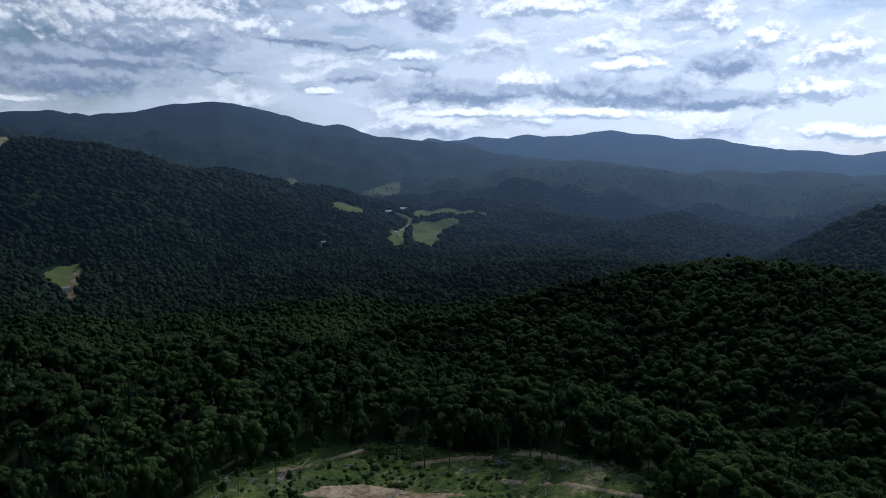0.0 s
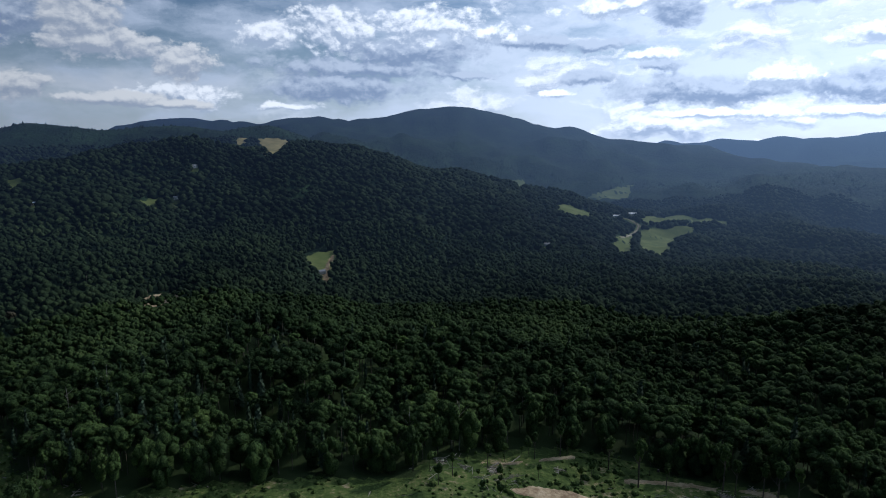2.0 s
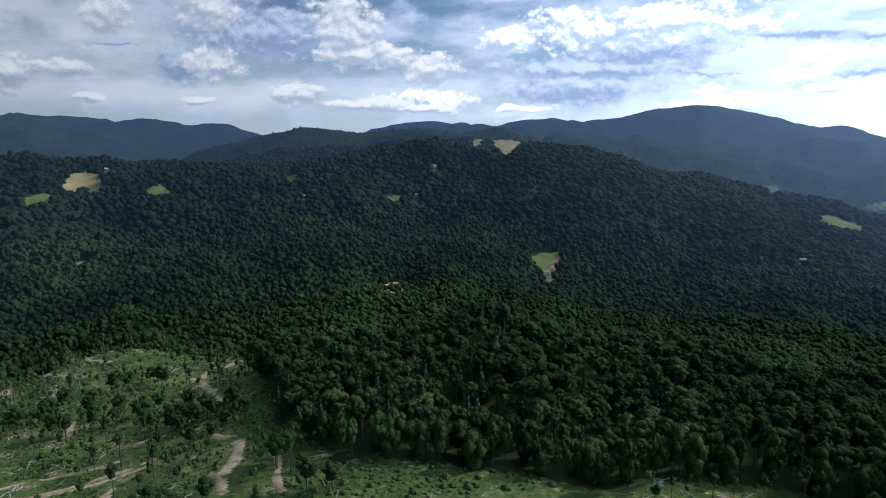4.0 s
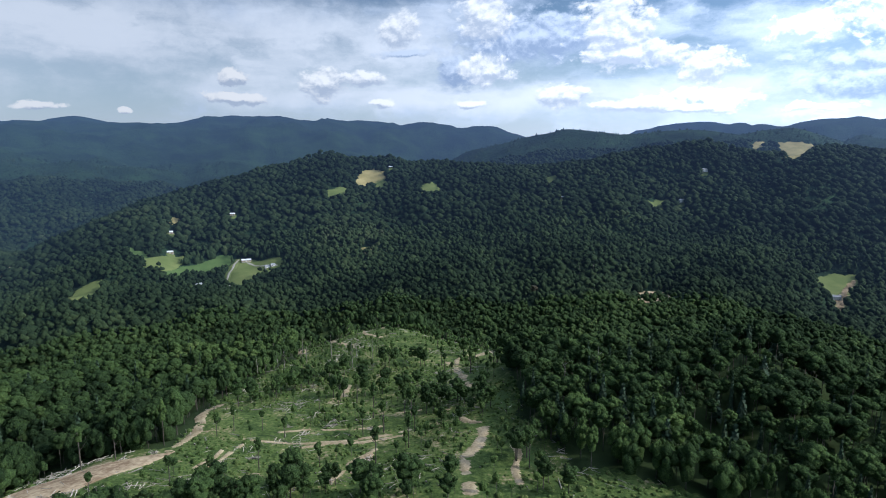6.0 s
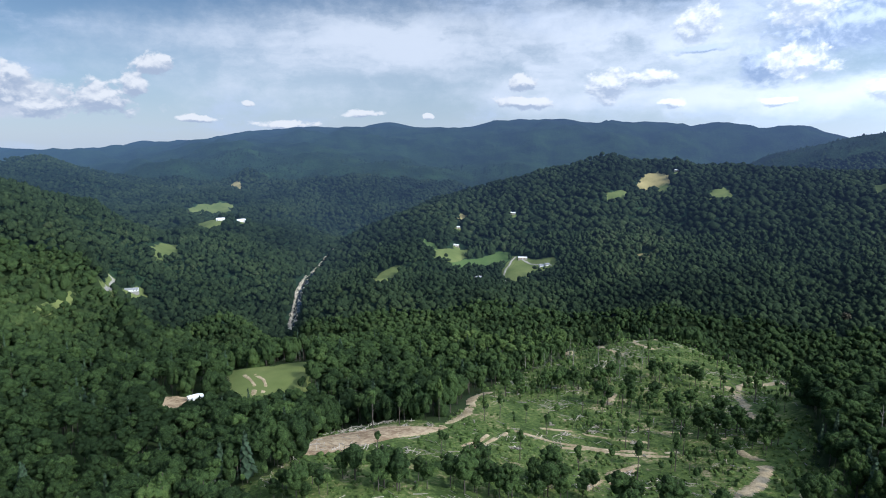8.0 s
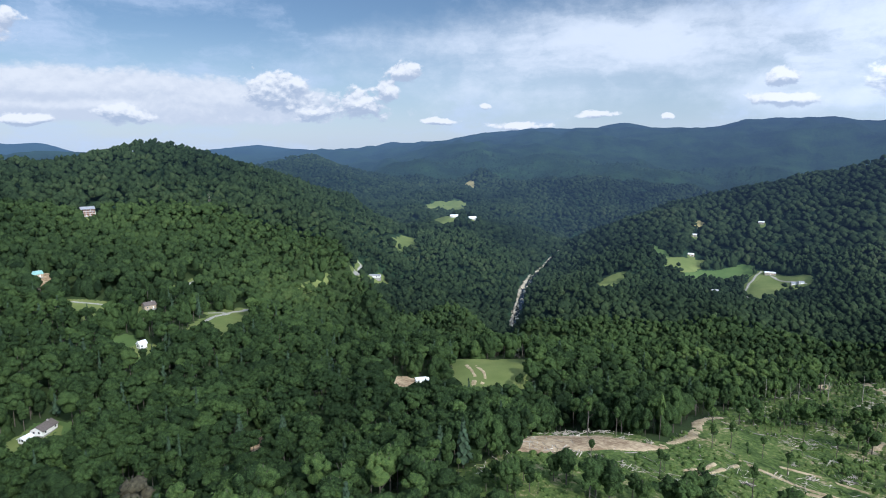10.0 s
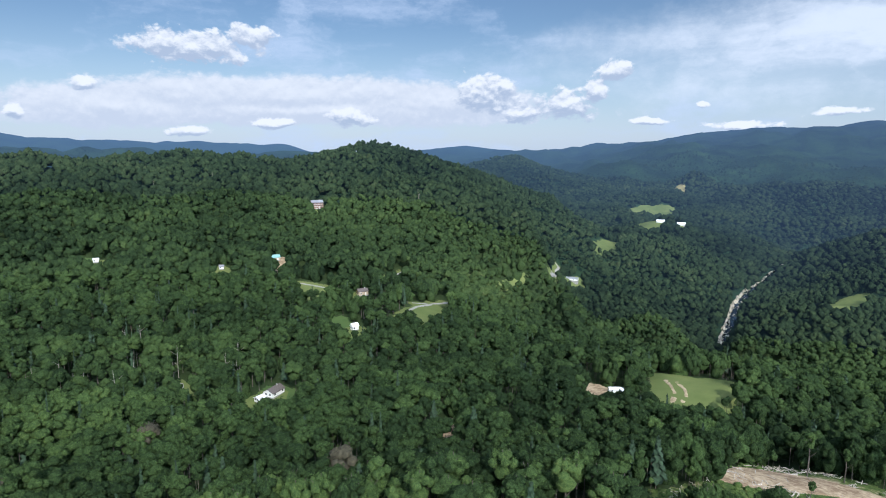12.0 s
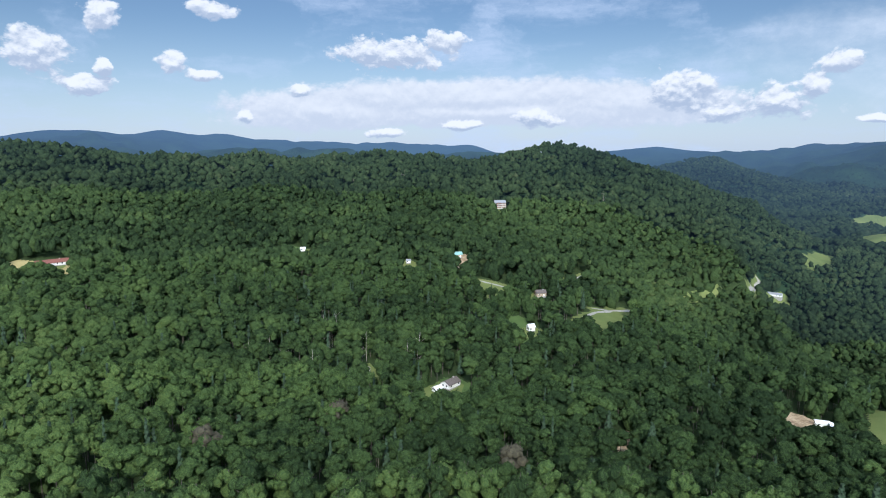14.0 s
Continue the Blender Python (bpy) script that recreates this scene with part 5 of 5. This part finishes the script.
put_copies(BROWN, BROWN_TREES, g_small, 0.95, 1.1)
SNAGS = [bare_tree("dead_tree", "bare grey dead tree standing among green crowns", 5 + k, 19 + 2 * k) for k in range(3)]
snagged = []
for cx, cy in SNAG_SPOTS:
    for _ in range(3):
        snagged.append((cx + float(g_small.normal(0, 9)), cy + float(g_small.normal(0, 9))))
put_copies(SNAGS, snagged, g_small, 0.7, 1.05)


# ---- slash piles, fallen logs and stumps ----
def slash_pile(seed):
    g = np.random.RandomState(seed)
    base = new("slash_pile")
    for k in range(14):
        a, d, length = g.normal(0.4, 0.7), g.uniform(-2.6, 2.6), g.uniform(2.5, 7)
        c = np.array([-math.sin(a) * d * 0.6, math.cos(a) * d * 0.6, 0.35 + 0.9 * g.uniform(0, 1) * (1 - abs(d) / 3.2)])
        u = np.array([math.cos(a), math.sin(a), g.uniform(-0.12, 0.12)]) * length / 2
        v, f = tube(c - u, c + u, g.uniform(0.10, 0.2), g.uniform(0.05, 0.1), 5)
        mesh_object("log", v, f, [SLASH if k % 4 else BARK], parent=base)
    return tagged(base, "heap of grey logging slash and broken branches", "slash pile", "slash piles")


PILES = [slash_pile(30 + k) for k in range(3)]
put_copies(PILES, SLASH_SPOTS, g_small, 0.7, 1.15)


def fallen_log(seed):
    g = np.random.RandomState(seed)
    base = new("fallen_log")
    v, f = tube((-4, 0, 0.45), (4, 0.3, 0.4), 0.28, 0.16, 7)
    mesh_object("trunk", v, f, [DEAD_WOOD], parent=base, smooth=True)
    for k in range(3):
        x0 = g.uniform(0, 3.5)
        v, f = tube((x0, 0.1, 0.5), (x0 + 1.2, g.uniform(-1.2, 1.2), 0.9), 0.07, 0.03, 4)
        mesh_object("branch_stub", v, f, [DEAD_WOOD], parent=base)
    return tagged(base, "pale felled log lying on logged ground", "log", "fallen logs")


put_copies([fallen_log(50), fallen_log(51)], clearcut_places(70, 81, 205, 560, -22, 108, 9), g_small, 0.5, 1.1)


def slash_debris():
    """Countless felled tops and sticks strewn over the logged ground, thickest in swathes."""
    g = np.random.RandomState(44)
    x, y = scattered(200, 580, -26, 110, 2.3, 45)
    keep = np.zeros(len(x), bool)
    for corners, name, mat, *_ in PLOTS:
        if mat is SCRUB:
            keep |= inside(corners, x, y)
    keep &= (wave(x / 11, y / 11, 66, 3) + 0.6 * wave(x / 3, y / 30, 67, 2) + g.normal(0, 0.2, len(x))) > 0.55
    x, y = x[keep], y[keep]
    n = len(x)
    w = Wood()
    for k in range(4):
        stick = tube((-0.5, 0, 0.02 + 0.02 * k), (0.5, 0.08, 0.10), 0.035, 0.015, 3)
        s = g.randint(0, 4, n) == k
        length = g.uniform(1.5, 5.5, int(s.sum()))
        w.add(stick, x[s], y[s], ground_z(x[s], y[s]) + 0.45, length, length, g.normal(0.5, 0.8, int(s.sum())), 0, np.zeros(int(s.sum())))
    tagged(w.done("slash_debris", [SLASH], False), "strewn grey branches and felled tops on logged ground", "slash", kind="stuff")


slash_debris()


def stump(seed):
    base = new("tree_stump")
    v, f = tube((0, 0, -0.3), (0, 0, 0.75), 0.42, 0.32, 9)
    top = len(v)
    v = np.concatenate([v, [(0, 0, 0.76)]])
    mesh_object("bark_sleeve", v[:top], f, [BARK], parent=base)
    ring = np.concatenate([v[9:18], [(0, 0, 0.77)]])
    mesh_object("cut_face", ring, np.array([(i, (i + 1) % 9, 9) for i in range(9)]), [DEAD_WOOD], parent=base)
    return tagged(base, "low cut tree stump with a pale top", "stump", "stumps")


put_copies([stump(1)], clearcut_places(60, 91, 205, 420, -22, 108, 10), g_small, 0.7, 1.3)


# ---- houses ----
def box_bm(x0, y0, z0, x1, y1, z1, bevel=0.0):
    bm = bmesh.new()
    bmesh.ops.create_cube(bm, size=1.0, matrix=Matrix.Translation(((x0 + x1) / 2, (y0 + y1) / 2, (z0 + z1) / 2)) @ Matrix.Diagonal((x1 - x0, y1 - y0, z1 - z0, 1)))
    if bevel:
        bmesh.ops.bevel(bm, geom=bm.edges[:], offset=bevel, segments=1, affect="EDGES")
    return bm


def prism_bm(w, d, z, rise, over, thick):
    """Gable roof slab along x: two pitches with thickness and eaves."""
    bm = bmesh.new()
    e, x = d / 2 + over, w / 2 + over
    drop = rise / (d / 2) * over
    prof = [(-e, z - drop), (0, z + rise), (e, z - drop), (e, z - drop + thick), (0, z + rise + thick * 1.2), (-e, z - drop + thick)]
    a = [bm.verts.new((-x, q, r)) for q, r in prof]
    b = [bm.verts.new((x, q, r)) for q, r in prof]
    for i in range(6):
        j = (i + 1) % 6
        bm.faces.new((a[i], a[j], b[j], b[i]))
    for r in (a, b):
        bm.faces.new((r[0], r[1], r[4], r[5]))
        bm.faces.new((r[1], r[2], r[3], r[4]))
    bmesh.ops.recalc_face_normals(bm, faces=bm.faces[:])
    return bm


def gable_wall_bm(w, d, z0, z1, rise):
    bm = bmesh.new()
    prof = [(-d / 2, z0), (d / 2, z0), (d / 2, z1), (0, z1 + rise), (-d / 2, z1)]
    a = [bm.verts.new((-w / 2, q, r)) for q, r in prof]
    b = [bm.verts.new((w / 2, q, r)) for q, r in prof]
    for i in range(5):
        j = (i + 1) % 5
        bm.faces.new((a[i], a[j], b[j], b[i]))
    bm.faces.new(a)
    bm.faces.new(b)
    bmesh.ops.recalc_face_normals(bm, faces=bm.faces[:])
    return bm


def window_on(parent, x, y, z, w, h, axis):
    """A framed pane set proud of a wall; axis 'x' faces along x."""
    s = math.copysign(1, y if axis == "y" else x)
    if axis == "y":
        fr = part("window", box_bm(x - w / 2, y - 0.04, z, x + w / 2, y + 0.06 * s + 0.04, z + h), TRIM, parent)
        part("pane", box_bm(x - w / 2 + 0.1, y + 0.02 * s, z + 0.1, x + w / 2 - 0.1, y + 0.13 * s, z + h - 0.1), GLASS, fr)
    else:
        fr = part("window", box_bm(x - 0.04, y - w / 2, z, x + 0.06 * s + 0.04, y + w / 2, z + h), TRIM, parent)
        part("pane", box_bm(x + 0.02 * s, y - w / 2 + 0.1, z + 0.1, x + 0.13 * s, y + w / 2 - 0.1, z + h - 0.1), GLASS, fr)


def house(label, x, y, turn, w, d, h, rise, wall, roof, storeys=1, porch=False, chimney=True, name="house", category="house"):
    base = new(name)
    base.matrix_basis = Matrix.Translation((x, y, float(ground_z([x], [y])[0]) + 0.5)) @ Matrix.Rotation(radians(turn), 4, "Z")
    part("foundation", box_bm(-w / 2 - 0.1, -d / 2 - 0.1, -5.0, w / 2 + 0.1, d / 2 + 0.1, 0.3), STONE, base)
    part("wall", gable_wall_bm(w, d, 0.3, h, rise), wall, base)
    part("roof", prism_bm(w, d, h, rise, 0.5, 0.22), roof, base)
    step = h / storeys
    for s in range(storeys):
        z = 0.3 + s * step + 0.9
        k = max(2, int(w / 3.2))
        for i in range(k):
            wx = -w / 2 + (i + 0.5) * w / k
            for sy in (-1, 1):
                if not (s == 0 and i == k // 2):
                    window_on(base, wx, sy * d / 2, z, 1.2, 1.3, "y")
        for sx in (-1, 1):
            window_on(base, sx * w / 2, d * 0.2, z, 1.1, 1.3, "x")
            window_on(base, sx * w / 2, -d * 0.2, z, 1.1, 1.3, "x")
    k = max(2, int(w / 3.2))
    dx = -w / 2 + (k // 2 + 0.5) * w / k
    for sy in (-1, 1):
        part("door", box_bm(dx - 0.5, sy * d / 2 - 0.05, 0.3, dx + 0.5, sy * d / 2 + 0.05, 2.4), TRIM, base)
    if chimney:
        part("chimney", box_bm(w * 0.22, -0.4, h, w * 0.22 + 0.8, 0.4, h + rise + 0.9, 0.04), STONE, base)
    if porch:
        for s in range(storeys):
            z = 0.3 + s * step
            part("balcony", box_bm(-w / 2, -d / 2 - 2.2, z - 0.1, w / 2, -d / 2 - 0.02, z + 0.12), TRIM, base)
            part("railing", box_bm(-w / 2, -d / 2 - 2.2, z + 0.95, w / 2, -d / 2 - 2.12, z + 1.05), TRIM, base)
        for i in range(4):
            px = -w / 2 + 0.15 + i * (w - 0.3) / 3
            part("post", box_bm(px - 0.1, -d / 2 - 2.2, 0.0, px + 0.1, -d / 2 - 2.0, h), TRIM, base)
        part("porch_roof", box_bm(-w / 2 - 0.3, -d / 2 - 2.6, h, w / 2 + 0.3, -d / 2 - 0.3, h + 0.18), roof, base)
    return tagged(base, label, category)


def facing(x, y, lean=0.0):
    """The turn that shows a house's long side to the lookout."""
    return math.degrees(math.atan2(-x, y)) + 180 + 180 + lean


HS = HOUSE_SPOTS
house("white single-storey house with a brown shingle roof", *HS[0], facing(*HS[0], 50), 10.5, 7, 2.8, 1.9, WHITE_WALL, BROWN_ROOF)
house("three-storey red-brown hillside house with white balconies", *HS[1], facing(*HS[1], 10), 15, 10, 8.5, 2.6, RED_WALL, GREY_ROOF, 3, True)
house("long white house with a grey roof in a grass yard", *HS[2], facing(*HS[2], -12), 22, 8, 3.2, 1.6, WHITE_WALL, GREY_ROOF)
house("small house with a teal metal roof beside raw dirt", *HS[3], facing(*HS[3], 15), 9, 7, 3.2, 2.2, TAN_WALL, TEAL_ROOF)
house("small tan house at the end of a gravel lane", *HS[4], facing(*HS[4], 20), 9, 7, 3.5, 2.0, TAN_WALL, BROWN_ROOF)
house("tiny white hut on a grass patch", *HS[5], facing(*HS[5]), 4.5, 3.6, 2.6, 1.2, WHITE_WALL, WHITE_ROOF, chimney=False, name="hut", category="hut")
house("tiny white hut among trees", *HS[6], facing(*HS[6]), 4, 3.6, 2.6, 1.2, WHITE_WALL, GREY_ROOF, chimney=False, name="hut", category="hut")
house("long low farm building with a dark red roof", *HS[7], facing(*HS[7], 8), 24, 8, 2.8, 2.2, WHITE_WALL, RED_ROOF)
house("small white shed in a grassy gap", *HS[8], facing(*HS[8], 30), 5, 4.5, 3.4, 1.8, WHITE_WALL, WHITE_ROOF, chimney=False, name="shed", category="shed")
house("small white-roofed shed behind a house", *HS[9], facing(*HS[9], 40), 5, 4, 2.4, 1.0, WHITE_WALL, WHITE_ROOF, chimney=False, name="shed", category="shed")
house("low white shed beside a hay meadow", *HS[10], facing(*HS[10], 15), 6.5, 4, 2.4, 0.9, WHITE_WALL, WHITE_ROOF, chimney=False, name="shed", category="shed")
house("small white shed beside a hay meadow", *HS[11], facing(*HS[11], -20), 4.5, 3.6, 2.4, 1.0, WHITE_WALL, WHITE_ROOF, chimney=False, name="shed", category="shed")
for spot in HS[12:]:
    house("distant white farmhouse on a pasture edge", *spot, facing(*spot, 10), 17, 9, 4.0, 2.4, WHITE_WALL, WHITE_ROOF, name="farmhouse", category="farmhouse")
FS = FARM_SPOTS
house("long farmhouse with a bright white metal roof", *FS[0], facing(*FS[0], 5), 17, 9, 3.4, 1.6, TAN_WALL, WHITE_ROOF, name="farmhouse", category="farmhouse")
for spot, label, w in ((FS[1], "small grey-roofed outbuilding in a worn yard", 9), (FS[2], "small pale outbuilding in a worn yard", 8)):
    house(label, *spot, facing(*spot, 25), w, 6, 3.0, 1.6, WHITE_WALL, GREY_ROOF, chimney=False, name="outbuilding", category="outbuilding")
house("dark grey-roofed cabin half hidden by trees", *FS[5], facing(*FS[5], 30), 11, 8, 6, 2.4, TAN_WALL, GREY_ROOF, name="cabin", category="cabin")
for spot in FS[3:5] + FS[6:8] + FS[14:]:
    house("small white house in a hillside clearing", *spot, facing(*spot, -10), 10, 7, 3.4, 1.8, TAN_WALL, WHITE_ROOF)
for spot in FS[8:10]:
    house("far white-roofed farmhouse in the valley", *spot, facing(*spot, 15), 22, 11, 6.5, 3.0, WHITE_WALL, WHITE_ROOF, name="farmhouse", category="farmhouse")
for spot in FS[10:14]:
    house("small pale house on a dark wooded slope", *spot, facing(*spot, 20), 11, 8, 5.0, 2.2, WHITE_WALL, GREY_ROOF)


# ---- parked car ----
def car(x, y, turn):
    base = new("car")
    base.matrix_basis = Matrix.Translation((x, y, float(ground_z([x], [y])[0]) + 0.3)) @ Matrix.Rotation(radians(turn), 4, "Z")
    part("body", box_bm(-2.3, -0.9, 0.35, 2.3, 0.9, 1.0, 0.18), CAR_PAINT, base)
    cabin = box_bm(-1.3, -0.8, 1.0, 1.1, 0.8, 1.6, 0.1)
    for v in cabin.verts:
        if v.co.z > 1.3:
            v.co.x *= 0.75
            v.co.y *= 0.86
    part("cabin", cabin, GLASS, base)
    part("roof", box_bm(-0.95, -0.68, 1.58, 0.8, 0.68, 1.64, 0.02), CAR_PAINT, base)
    for wx in (-1.45, 1.45):
        for wy in (-0.85, 0.85):
            bm = bmesh.new()
            bmesh.ops.create_cone(bm, cap_ends=True, segments=14, radius1=0.34, radius2=0.34, depth=0.22, matrix=Matrix.Translation((wx, wy, 0.34)) @ Matrix.Rotation(radians(90), 4, "X"))
            wheel = part("wheel", bm, TYRE, base)
            bm = bmesh.new()
            bmesh.ops.create_cone(bm, cap_ends=True, segments=10, radius1=0.2, radius2=0.2, depth=0.25, matrix=Matrix.Translation((wx, wy, 0.34)) @ Matrix.Rotation(radians(90), 4, "X"))
            part("rim", bm, RIM, wheel)
    tagged(base, "white car parked on a lawn by a house", "car")


car(*CAR_SPOTS[0], 40)
